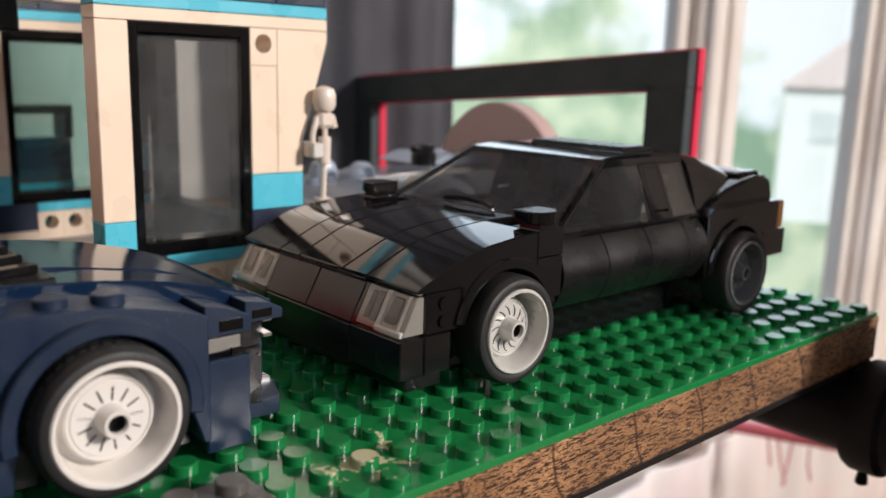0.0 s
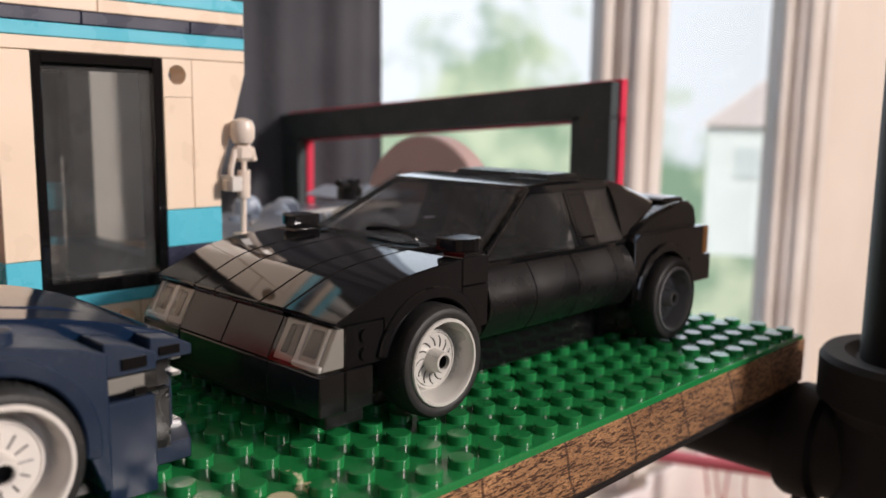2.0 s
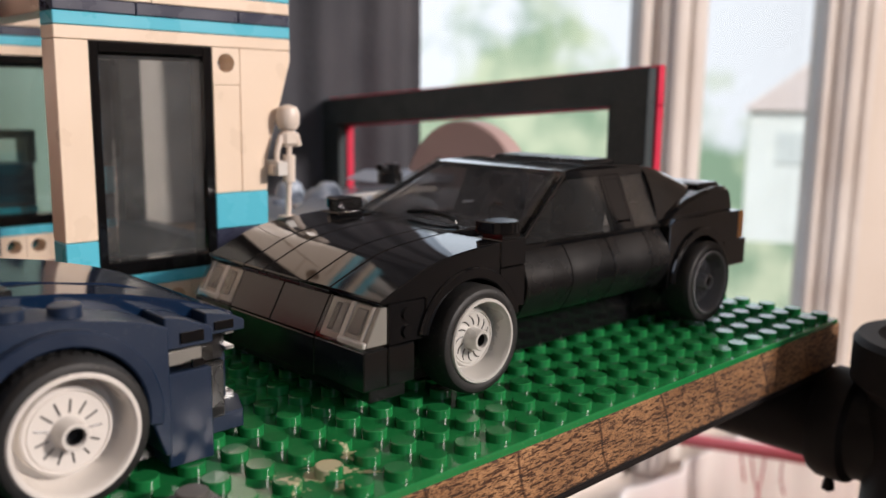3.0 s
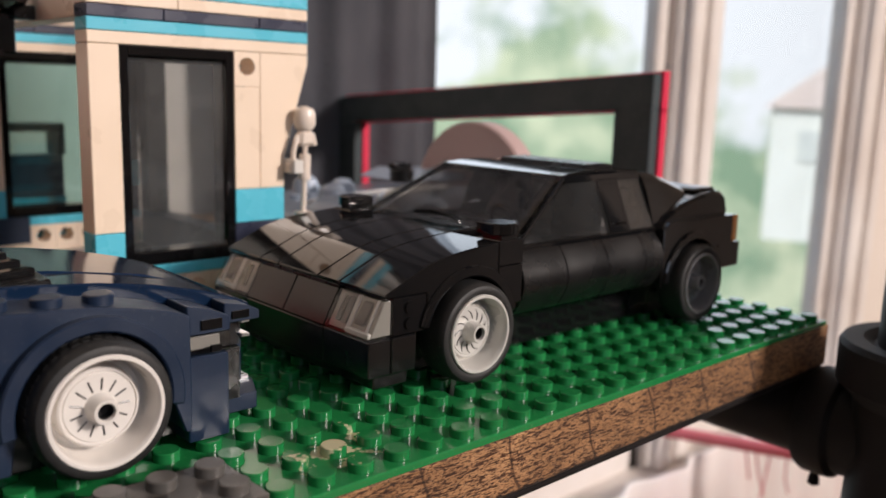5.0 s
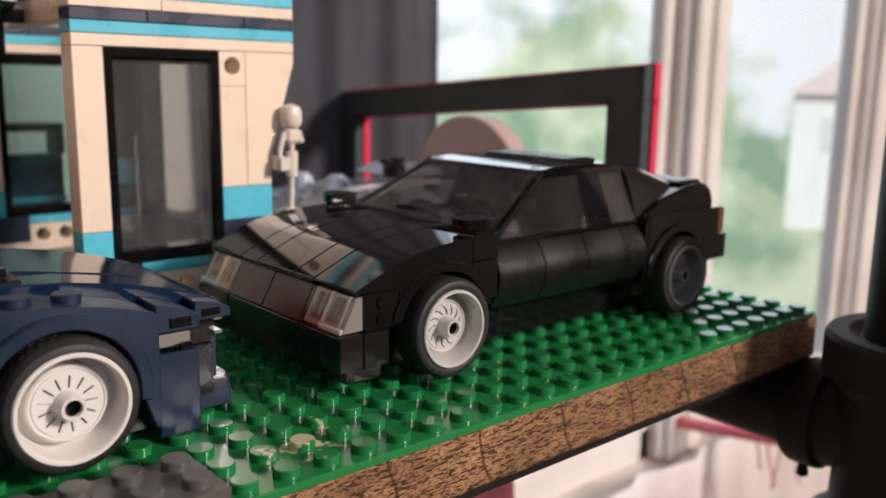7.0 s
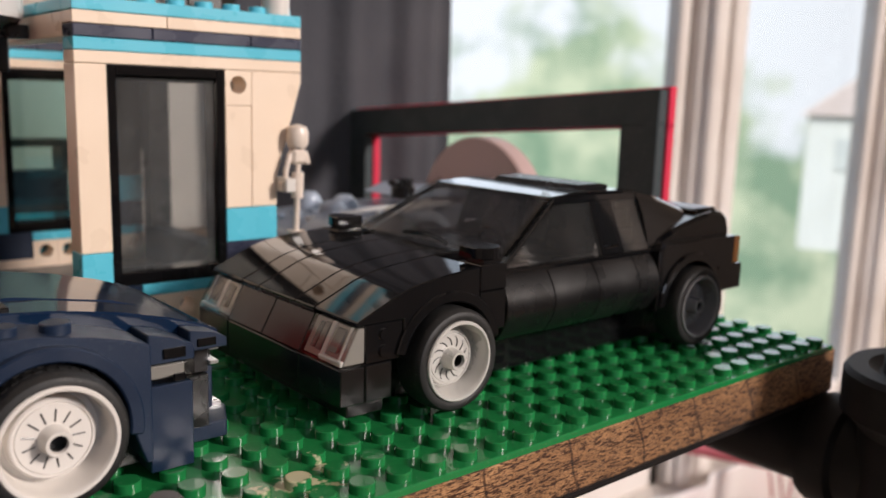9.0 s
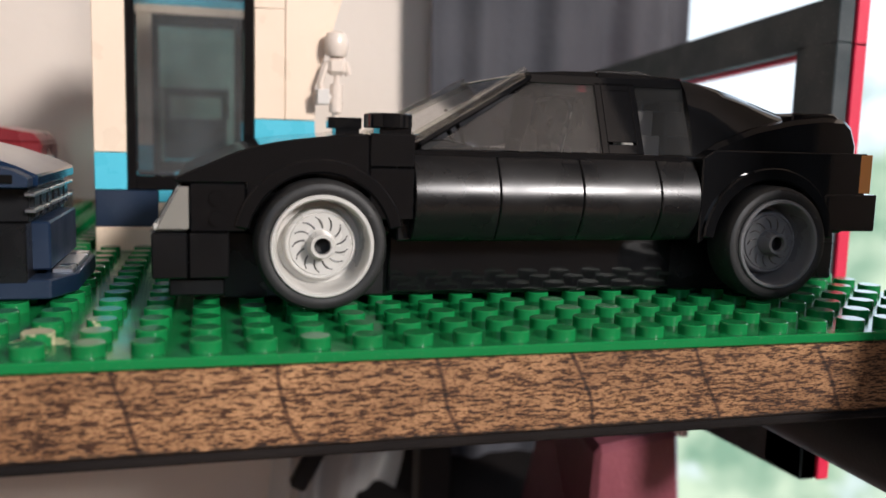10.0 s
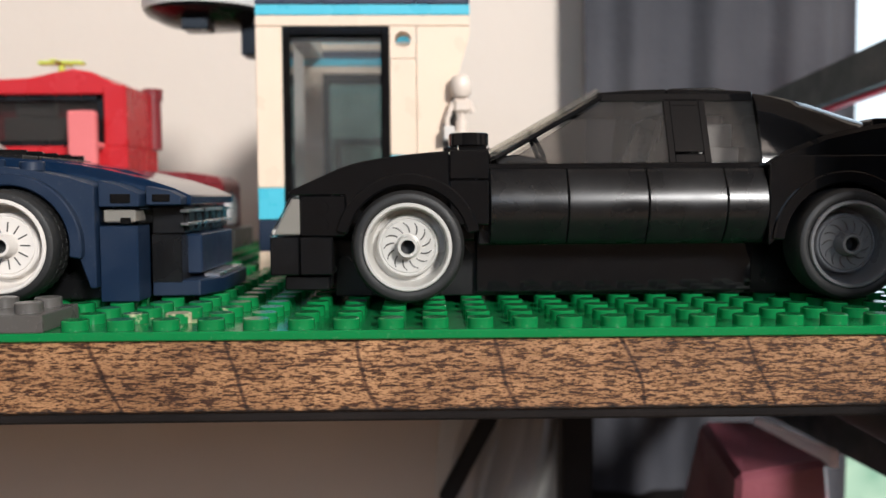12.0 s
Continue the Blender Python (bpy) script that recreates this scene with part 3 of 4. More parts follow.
def wheel(parent, x, y, z, side, rim_mat, k=1.0):
    """Tyre, deep rim and a disc with swirled dark lines for slot shade; side -1 faces the front of the shelf; k: the
    rim's width against the smaller kind.
    """
    if rim_mat not in WHEEL:
        q = lambda prof: [(r * k, h) for r, h in prof]
        tyre = mesh_of("tyre", lathe([(8.5 * k, 7.6), (10.2, 7.9), (10.9, 7.2), (11.15, 6.2), (11.15, 1.6), (10.95, 0.6), (10.5, -0.05), (10.0, -0.3), (9.3, -0.3), (8.85 * k, -0.1), (8.72 * k, 0.2), (8.5 * k, 1.2)], 56, "y", close=False), RUBBER)
        rim = mesh_of("rim", lathe(q([(8.45, 7.4), (8.6, 0.6), (8.7, -0.25), (8.5, -0.55), (8.05, -0.55), (7.85, -0.3), (7.7, 0.5), (7.4, 5.0), (7.1, 5.6), (6.3, 5.6), (6.05, 3.2), (5.8, 2.9), (5.55, 2.9), (5.45, 3.15), (5.3, 3.15), (5.2, 2.9), (0.05, 2.9)]), 56, "y", close=False), rim_mat, 30)
        bend = 0.0 if rim_mat is WHITE else 1.0
        line = [(rr * math.cos(radians(bend * tw)), 2.84, rr * math.sin(radians(bend * tw))) for rr, tw in ((2.8, 0), (3.3, 2.5), (3.8, 6), (4.3, 11), (4.75, 18))]
        # Thin dark grey tube that stands in for the shade in a spoke slot.
        slot = mesh_of("spoke_slot", tube(line, 0.15, 8), DGREY)
        hub = mesh_of("hub", lathe([(2.5, 3.0), (2.25, 2.3), (2.1, 0.2), (1.95, -0.1), (1.45, -0.1), (1.36, 0.15), (1.36, 2.8)], 28, "y", close=False), rim_mat)
        # Black cup in the hub: the axle hole's shade is put into its colour.
        bore = mesh_of("bore", lathe([(1.35, 0.7), (1.35, 2.6), (0.02, 2.65)], 20, "y", close=False), RUBBER)
        lugs = []
        for row, y0 in ((0, 2.6), (1, 4.8)):
            for lug in range(40):
                b = bx(11.0, 11.24, y0, y0 + 1.7, -0.55, 0.55, 0.08)
                b.transform(Matrix.Rotation(radians(9 * lug + 4.5 * row), 4, "Y"))
                lugs.append(b)
        tread = mesh_of("tread", join(*lugs), RUBBER)
        WHEEL[rim_mat] = (tyre, rim, slot, hub, bore, tread)
    tyre, rim, slot, hub, bore, tread = WHEEL[rim_mat]
    t = put("wheel", tyre, parent, (x, y, z))
    t.scale = (1, 1 if side < 0 else -1, 1)
    for n, me in (("rim", rim), ("hub", hub), ("bore", bore), ("tread", tread)):
        if n == "tread" and rim_mat is not WHITE:
            continue
        o = new(n, me)
        o.parent = t
    for spoke in range(13):
        o = new("spoke_slot", slot)
        o.parent = t
        o.rotation_euler = (0, radians(spoke * 360 / 13), 0)
    return t


# ---- black car ----
YC = 54.0
car = thing("toy_car", (45, YC, 1.8), "glossy black brick-built sports car with smoked windows", "toy car")


def near_far(fn, name, mat, parent=car, label=""):
    """The same piece on both flanks: fn(side) gives the mesh for the side nearer the shelf edge, mirrored for the other."""
    part(name, fn(), mat, parent, label)
    b = fn()
    b.transform(Matrix.Translation((0, 2 * YC, 0)) @ Matrix.Diagonal((1, -1, 1, 1)))
    bmesh.ops.reverse_faces(b, faces=b.faces)
    return part(name, b, mat, parent, label)


HOOD = [(-20.8, 24.3), (-10.8, 28.8), (-8.4, 29.6), (-5.5, 30.3), (-2, 30.9), (2, 31.4), (6, 31.8), (11, 32.2)]
part("chassis", bx(-13, 104, 35, 73, 1.8, 14, 0.3), BLACK_SOFT, car)
for x0, x1 in ((-9, 16.8), (76.2, 104)):
    part("wheel_well", bx(x0, x1, 31, 77, 13.9, 28, 0.3), BLACK_SOFT, car)
part("tub", bx(17, 76, 26.5, 81.5, 13.2, 28.6, 0.3), BLACK_SOFT, car)
near_far(lambda: bx(17, 76, 33.2, 34.8, 2.6, 13.4, 0.3), "sill", BLACK)
near_far(lambda: bx(-24.6, -18.9, 22.3, 37.9, 7.6, 15.2, 0.25), "bumper_corner", BLACK_MID)
near_far(lambda: bx(-18.7, -12.2, 22.3, 37.9, 7.6, 15.2, 0.25), "bumper_side", BLACK_MID)
part("bumper", join(bx(-24.6, -13, 38.1, 69.9, 7.2, 15.1, 0.25), bx(-22, -13, 24, 84, 4.4, 7.4, 0.3)), BLACK_MID, car)
LAMP = [(-24.8, 15.4), (-18.6, 15.4), (-18.6, 23.1), (-20.6, 23.1)]
near_far(lambda: prism(LAMP, 22.3, 37.8, 0.2), "headlight", CLEAR, car, "clear headlight block")
near_far(lambda: prism([(-23.9, 15.7), (-18.65, 15.7), (-18.65, 22.8), (-20.2, 22.8)], 22.8, 37.3, 0.2), "reflector", LAMP_GREY)
near_far(lambda: prism([(-23.75, 17.2), (-18.7, 17.2), (-18.7, 22.0), (-20.9, 22.0)], 33.6, 35.3, 0.2), "lamp_slot", BLACK)
near_far(lambda: prism([(-23.7, 17.0), (-18.7, 17.0), (-18.7, 22.3), (-20.75, 22.3)], 31.6, 33.5, 0.15), "lamp_cell", DGREY)
near_far(lambda: prism([(-23.7, 17.6), (-18.7, 17.6), (-18.7, 22.1), (-20.85, 22.1)], 25.6, 29.0, 0.3), "lamp_cell", DGREY)
near_far(lambda: join(prism([(-24.15, 16.0), (-18.7, 16.0), (-18.7, 22.8), (-20.5, 22.8)], 29.9, 31.2, 0.15), prism([(-24.15, 16.0), (-18.7, 16.0), (-18.7, 22.8), (-20.5, 22.8)], 24.2, 24.9, 0.12), bx(-24.3, -19, 23, 31, 15.6, 16.7, 0.2)), "lamp_rib", RIM_GREY)
near_far(lambda: join(bx(-18.5, -9.6, 22.4, 38, 15.4, 23.4, 0.2), lathe([(1.3, 0), (1.3, 0.5), (0.9, 0.6), (0.9, 0.2)], 12, "y", at=(-14.2, 21.9, 21)), lathe([(1.3, 0), (1.3, 0.5), (0.9, 0.6), (0.9, 0.2)], 12, "y", at=(-14.2, 21.9, 17.6))), "lamp_side", BLACK)
for y0, y1 in ((38.1, 53.9), (54.1, 69.9)):
    part("grille_panel", prism([(-24.6, 15.4), (-14, 15.4), (-14, 23.2), (-20.4, 23.2)], y0, y1, 0.2), BLACK_MID, car)
part("grille_trim", prism([(-21.0, 23.05), (-14, 23.05), (-14, 23.7), (-20.9, 23.7)], 38, 70, 0.1), BLACK_SOFT, car)
for y0, y1 in ((38.1, 45.9), (46.1, 61.9), (62.1, 69.9)):
    part("hood_panel", prism([(-20.8, 23.6)] + HOOD + [(20.5, 32.4), (20.5, 23.6)], y0, y1, 0.25), BLACK, car)
near_far(lambda: prism([(-20.8, 23.5)] + HOOD + [(11.1, 24.5), (16.0, 17.5)] + arc(2.8, 13.2, 12.3, 22, 158, 18) + [(-9.5, 15.6), (-9.5, 23.5)], 22.1, 37.9, 0.25), "front_fender", BLACK)
near_far(lambda: prism(arc(2.8, 13.2, 14.6, 12, 168, 26) + arc(2.8, 13.2, 12.2, 168, 12, 26), 21.6, 31, 0.3), "wheel_arch", BLACK)
near_far(lambda: bx(11.2, 19.0, 22.1, 37.9, 17.5, 26.4, 0.2), "cowl_block", BLACK)
near_far(lambda: bx(11.2, 19.0, 22.1, 30, 26.6, 32.3, 0.2), "cowl_block", BLACK)
near_far(lambda: join(bx(13, 18.6, 23.5, 29.5, 32.2, 33.3, 0.1), prism([(11.2, 29.8), (19.1, 29.8)] + [(15.15 + 3.95 * math.cos(radians(a)), 25.6 - 3.2 * math.sin(radians(a))) for a in range(0, 181, 15)], 33.2, 35.8, 0.2, "z")), "wing_mirror", BLACK)
# windscreen and roof
def slanted_rail(section):
    """A strip along the windscreen's side edge; section: (y, height over the screen) at its foot."""
    foot, head, rise = Vector((19.8, 0, 31.9)), Vector((42.8, 0, 44.9)), Vector((-0.49, 0, 0.87))
    bm = bmesh.new()
    rings = []
    for base, dy in ((foot, 0.0), (head, 7.3)):
        rings.append([bm.verts.new(base + rise * up + Vector((0, y + dy, 0))) for y, up in section])
    n = len(section)
    for k in range(n):
        bm.faces.new((rings[0][k], rings[0][(k + 1) % n], rings[1][(k + 1) % n], rings[1][k]))
    for r in rings:
        bm.faces.new(r)
    bmesh.ops.recalc_face_normals(bm, faces=bm.faces)
    return bm


near_far(lambda: slanted_rail(((24.6, -1.9), (24.3, -1.5), (24.3, -0.9), (24.9, -0.75), (25.3, -1.0), (25.3, -1.9))), "pillar", BLACK)
near_far(lambda: slanted_rail(((24.5, -0.75), (25.0, 0.35), (26.0, 0.9), (27.2, 0.9), (27.2, 0.35), (26.2, 0.2), (25.3, -0.7))), "windscreen_edge", CLEAR, car, "clear moulded edge of the windscreen")
part("windscreen", hexa([(20.3, 26.4, 32.3), (20.3, 81.6, 32.3), (42.6, 74.4, 44.4), (42.6, 33.6, 44.4)], [(21.1, 26.4, 31.8), (21.1, 81.6, 31.8), (43.4, 74.4, 43.9), (43.4, 33.6, 43.9)], 0.1), SMOKE, car)
part("wiper", tube([(19.8, 44, 33.2), (20.6, 48, 33.9), (21.2, 56, 34.2), (20.6, 62, 33.6)], 0.55, 8), BLACK, car)
part("roof", join(prism([(42.2, 43.2), (56.9, 43.2), (56.9, 45.3), (50, 45.1), (42.2, 44.55)], 32, 76, 0.2), prism([(57.1, 43.2), (75.0, 43.2), (75.0, 44.8), (66, 45.2), (57.1, 45.3)], 32, 76, 0.2)), BLACK, car)
part("roof_spoiler", prism([(58.5, 45.1), (60, 46.2), (69, 46.4), (72.2, 45.8), (72.2, 44.9)], 38.5, 69.5, 0.2), BLACK_SOFT, car)
near_far(lambda: bx(17.2, 76, 25.2, 28, 28.5, 29.7, 0.15), "window_ledge", BLACK)
near_far(lambda: hexa([(22.4, 25.8, 29.8), (56.0, 25.8, 29.8), (56.0, 31.6, 43.1), (44.0, 31.6, 43.1)], [(22.4, 26.8, 29.8), (56.0, 26.8, 29.8), (56.0, 32.6, 43.1), (44.0, 32.6, 43.1)], 0.1), "side_window", SMOKE)
near_far(lambda: hexa([(64.6, 25.8, 29.8), (75.2, 25.8, 29.8), (75.2, 31.6, 43.1), (64.6, 31.6, 43.1)], [(64.6, 26.8, 29.8), (75.2, 26.8, 29.8), (75.2, 32.6, 43.1), (64.6, 32.6, 43.1)], 0.1), "quarter_window", SMOKE)


def tilt_bar(x0, x1, z0, z1, d=1.6):
    k = (31.4 - 25.6) / (43.1 - 29.8)
    y0, y1 = 25.6 + (z0 - 29.8) * k, 25.6 + (z1 - 29.8) * k
    return hexa([(x0, y0, z0), (x1, y0, z0), (x1, y1, z1), (x0, y1, z1)], [(x0, y0 + d, z0), (x1, y0 + d, z0), (x1, y1 + d, z1), (x0, y1 + d, z1)], 0.15)


near_far(lambda: join(tilt_bar(56.0, 57.4, 29.7, 43.3), tilt_bar(63.3, 64.7, 29.7, 43.3), tilt_bar(57.3, 63.4, 31.9, 42.0, 1.0), tilt_bar(57.3, 63.4, 41.6, 43.3), tilt_bar(57.3, 63.4, 29.7, 31.5)), "door_pillar", BLACK)
near_far(lambda: tilt_bar(43.0, 75, 42.6, 44.4, 1.8), "roof_rail", BLACK)
near_far(lambda: join(bx(46, 57, 33, 48, 14, 26, 1.2), moved(bx(-3, 3, 33, 48, 0, 20, 1.5), 58, 0, 22, 0, 12, 0)), "seat", BLACK_SOFT)
part("steering_wheel", moved(lathe([(4.2, -0.5), (4.9, 0), (4.2, 0.5), (3.7, 0), (4.2, -0.5)], 24, "x", close=False), 31, 40, 33, 0, -25, 0), BLACK_SOFT, car)
part("dashboard", prism([(21, 24), (32, 24), (31, 30.5), (25, 31.6), (21, 31.2)], 27, 81, 0.3), BLACK_SOFT, car)


def door_panel(x0, x1):
    pts = [(26.5, 28.7), (25.2, 28.7)]
    for k in range(1, 14):
        a = math.pi * k / 14
        pts.append((25.0 - 3.4 * math.sin(a), 28.7 - 15.1 * (k / 14)))
    pts += [(25.2, 13.6), (26.5, 13.6)]
    return prism(pts, x0 + 0.08, x1 - 0.08, 0.18, "x")


for x0, x1 in ((19.2, 34.9), (34.9, 51.0), (51.0, 66.8), (66.8, 75.2)):
    near_far(lambda: door_panel(x0, x1), "door_panel", DOOR)
# tail
near_far(lambda: prism([(75.3, 12.9)] + [(75.3, 29.5), (78, 31.0), (112.5, 31.0), (112.5, 17), (107, 15)] + arc(90.6, 13.2, 12.4, 10, 170, 18), 22.2, 40, 0.25), "rear_fender", BLACK)
near_far(lambda: prism(arc(90.6, 13.2, 14.7, 4, 176, 26) + arc(90.6, 13.2, 12.3, 176, 4, 26), 21.4, 31, 0.3), "wheel_arch", BLACK)


def fastback():
    bm = bmesh.new()
    rows = []
    for x, zt in ((75.2, 44.75), (79, 44.3), (83, 43.55), (87, 42.5), (91, 41.2), (95, 39.9), (98.6, 38.8)):
        h = zt - 29.4
        near = [(25.9, 29.4), (27.0, 29.4 + 0.3 * h), (28.6, 29.4 + 0.6 * h), (30.4, 29.4 + 0.84 * h), (32.4, zt - 0.45), (34.5, zt), (44, zt + 0.1)]
        rows.append([bm.verts.new((x, y, z)) for y, z in near + [(2 * YC - y, z) for y, z in reversed(near)]])
    for a, q in zip(rows, rows[1:]):
        for k in range(len(a) - 1):
            bm.faces.new((a[k], a[k + 1], q[k + 1], q[k]))
        bm.faces.new((a[-1], a[0], q[0], q[-1]))
    bm.faces.new(rows[0])
    bm.faces.new(rows[-1])
    bmesh.ops.recalc_face_normals(bm, faces=bm.faces)
    return bm


part("fastback", fastback(), BLACK, car)
part("engine_cover", join(bx(66, 74.6, 38, 70, 28.6, 33.5, 0.3), bx(67, 73.8, 40, 47.5, 33.4, 38.6, 0.3), bx(67, 73.8, 60.5, 68, 33.4, 38.6, 0.3), lathe([(2.4, 38.6), (2.4, 40.4), (2.0, 40.6), (0.02, 40.6)], 16, at=(70.4, 43.8, 0), close=False), lathe([(2.4, 38.6), (2.4, 40.4), (2.0, 40.6), (0.02, 40.6)], 16, at=(70.4, 64.2, 0), close=False)), RIM_GREY, car, "light grey blocks behind the seats")
part("tail_deck", prism([(98.7, 30), (98.7, 38.5), (99.6, 38.8), (108.6, 38.9), (110.6, 37.6), (112.6, 33.5), (113.0, 31.2), (113.0, 24), (98.7, 24)], 28.4, 79.6, 0.3), BLACK, car)
near_far(lambda: prism([(75.4, 29), (80, 32.2), (88, 35.2), (97, 37.2), (104, 38.0), (109.0, 37.8), (111.0, 36.2), (112.4, 32.5), (112.4, 29)], 25.2, 34, 0.9), "rear_haunch", BLACK)
part("rear_bumper", bx(103, 115.3, 21.9, 86.1, 15.4, 22.8, 0.25), BLACK, car)
part("rear_valance", bx(100, 110, 27, 81, 5, 15.5, 0.3), BLACK_SOFT, car)
near_far(lambda: bx(110.8, 113.7, 22.1, 29, 23, 30.8, 0.2), "tail_light", AMBER, car, "amber tail light")
for xw, rim in ((2.8, SILVER), (90.6, RIM_DARK)):
    wheel(car, xw, 18.9, 13.3, -1, rim)
    wheel(car, xw, 2 * YC - 18.9, 13.3, 1, rim)

# ---- dark blue car ----
bcar = thing("toy_car", (-110, 55, 1.8), "dark blue brick-built sports car with white wheels", "toy car")
YB = 55.0


def blue_pair(fn, name, mat, label=""):
    part(name, fn(), mat, bcar, label)
    b = fn()
    b.transform(Matrix.Translation((0, 2 * YB, 0)) @ Matrix.Diagonal((1, -1, 1, 1)))
    bmesh.ops.reverse_faces(b, faces=b.faces)
    part(name, b, mat, bcar, label)


part("chassis", bx(-180, -54, 33, 77, 1.8, 20, 0.4), BLACK_SOFT, bcar)
TOPB = [(-60.2, 25.6), (-64, 27.0), (-70, 28.4), (-78, 29.6), (-92, 30.2)]
blue_pair(lambda: prism([(-60.2, 17.6)] + TOPB + [(-96, 30.2), (-96, 5), (-89.5, 5)] + arc(-76.8, 13.6, 12.4, 196, 2, 20) + [(-61.4, 5), (-60.2, 5)], 25.4, 36, 0.25), "front_fender", NAVY)
blue_pair(lambda: prism(arc(-76.8, 13.6, 14.6, -10, 190, 28) + arc(-76.8, 13.6, 12.2, 190, -10, 28), 23.4, 30, 0.3), "wheel_arch", NAVY)
blue_pair(lambda: bx(-60.0, -52.2, 27.2, 35, 2.0, 17.5, 0.2), "bumper_corner", NAVY)
blue_pair(lambda: bx(-60.0, -51.6, 27.4, 36, 17.7, 21.2, 0.35), "headlight", CLEAR, "clear headlight brick")
blue_pair(lambda: bx(-59.6, -53.0, 28.6, 35, 18.2, 20.8, 0.3), "lamp_cell", LAMP_GREY)
blue_pair(lambda: bx(-55.6, -53.6, 27.0, 27.7, 17.9, 19.2, 0.1), "lamp_slot", BLACK)
blue_pair(lambda: prism([(-51.4, 21.7), (-44.2, 21.7), (-44.2, 23.4), (-46.5, 24.6), (-51.4, 25.6)], 30.2, 35.1, 0.2), "bonnet_bracket", NAVY)
# Flat black tabs that stand in for the shade inside the square holes.
blue_pair(lambda: join(bx(-50, -46.4, 29.9, 30.5, 22.4, 23.9, 0.1), bx(-57.5, -53.5, 26.8, 27.5, 22.2, 24.0, 0.1)), "bracket_hole", BLACK)
blue_pair(lambda: join(prism([(-60.0, 21.4), (-51.8, 21.4), (-51.8, 24.0), (-56, 25.8), (-60.0, 26.8)], 27.2, 35, 0.2)), "bonnet_corner", NAVY)
part("bonnet", prism([(-51.6, 21.4), (-43.5, 21.6), (-43.5, 23.6), (-47, 25.2), (-53, 27.2), (-62, 29.4), (-72, 31.0), (-84, 32.0), (-98, 32.4), (-98, 22)], 35.2, 74.8, 0.3), NAVY_GLOSS, bcar)
part("bonnet_ridge", prism([(-46, 24.8), (-60, 29.3), (-76, 31.8), (-92, 32.8), (-92, 30), (-50, 22)], 45, 65, 0.4), NAVY_GLOSS, bcar)
part("grille", join(bx(-52, -45.2, 36, 74, 15.5, 21.3, 0.2), *[bx(-45.6, -44.4, 37 + 6.2 * k, 41.5 + 6.2 * k, 16.2, 20.6, 0.15) for k in range(6)]), BLACK_SOFT, bcar)
for z in (17.2, 20.0):
    part("grille_bar", bx(-45.6, -43.8, 34.5, 75.5, z, z + 0.7, 0.15), CHROME, bcar)
part("front_bumper", join(bx(-52, -42.6, 40, 70, 6.6, 15.2, 0.3)), NAVY, bcar)
part("bumper_recess", bx(-52, -45.6, 35.1, 74.9, 5, 15.4, 0.2), BLACK_SOFT, bcar)
part("splitter", prism([(-52, 35.2), (-42, 35.2), (-38.6, 43), (-38.6, 67), (-42, 74.8), (-52, 74.8)], 2.2, 5.6, 0.25, "z"), NAVY, bcar)
part("splitter_trim", bx(-43, -39.4, 43, 67, 5.5, 6.4, 0.15), CHROME, bcar)
for k in range(3):
    stud(bcar, NAVY, -74 - 8 * k, 29.6, 28.9 + 0.45 * k)
part("vent_base", bx(-97, -79, 36, 74, 30.6, 32.4, 0.2), BLACK_SOFT, bcar)
for k in range(5):
    part("vent_slat", moved(bx(-8.5, 8.5, -1.1, 1.1, 0, 1.4, 0.2), -88.5, 39.5 + 7.8 * k, 32.3, 0, 0, 14), BLACK, bcar)
part("cabin", prism([(-97, 30), (-97, 32), (-118, 46), (-160, 46), (-182, 34), (-182, 22), (-97, 22)], 31, 79, 0.5), NAVY, bcar)
part("windscreen", hexa([(-98.5, 32, 34.0), (-98.5, 78, 34.0), (-116.5, 74, 46.2), (-116.5, 36, 46.2)], [(-99.5, 32, 33), (-99.5, 78, 33), (-117.5, 74, 45.2), (-117.5, 36, 45.2)], 0.1), SMOKE, bcar)
part("flank", join(bx(-182, -96.2, 26, 84, 5, 29.5, 0.5)), NAVY, bcar)
for xw in (-76.8, -164.8):
    wheel(bcar, xw, 20.2, 13.9, -1, WHITE, 1.07)
    wheel(bcar, xw, 2 * YB - 20.2, 13.9, 1, WHITE, 1.07)

# ---- shop building ----
shop = thing("toy_building", (-12, 168, 0), "cream and azure brick-built shop with tall windows", "toy building")


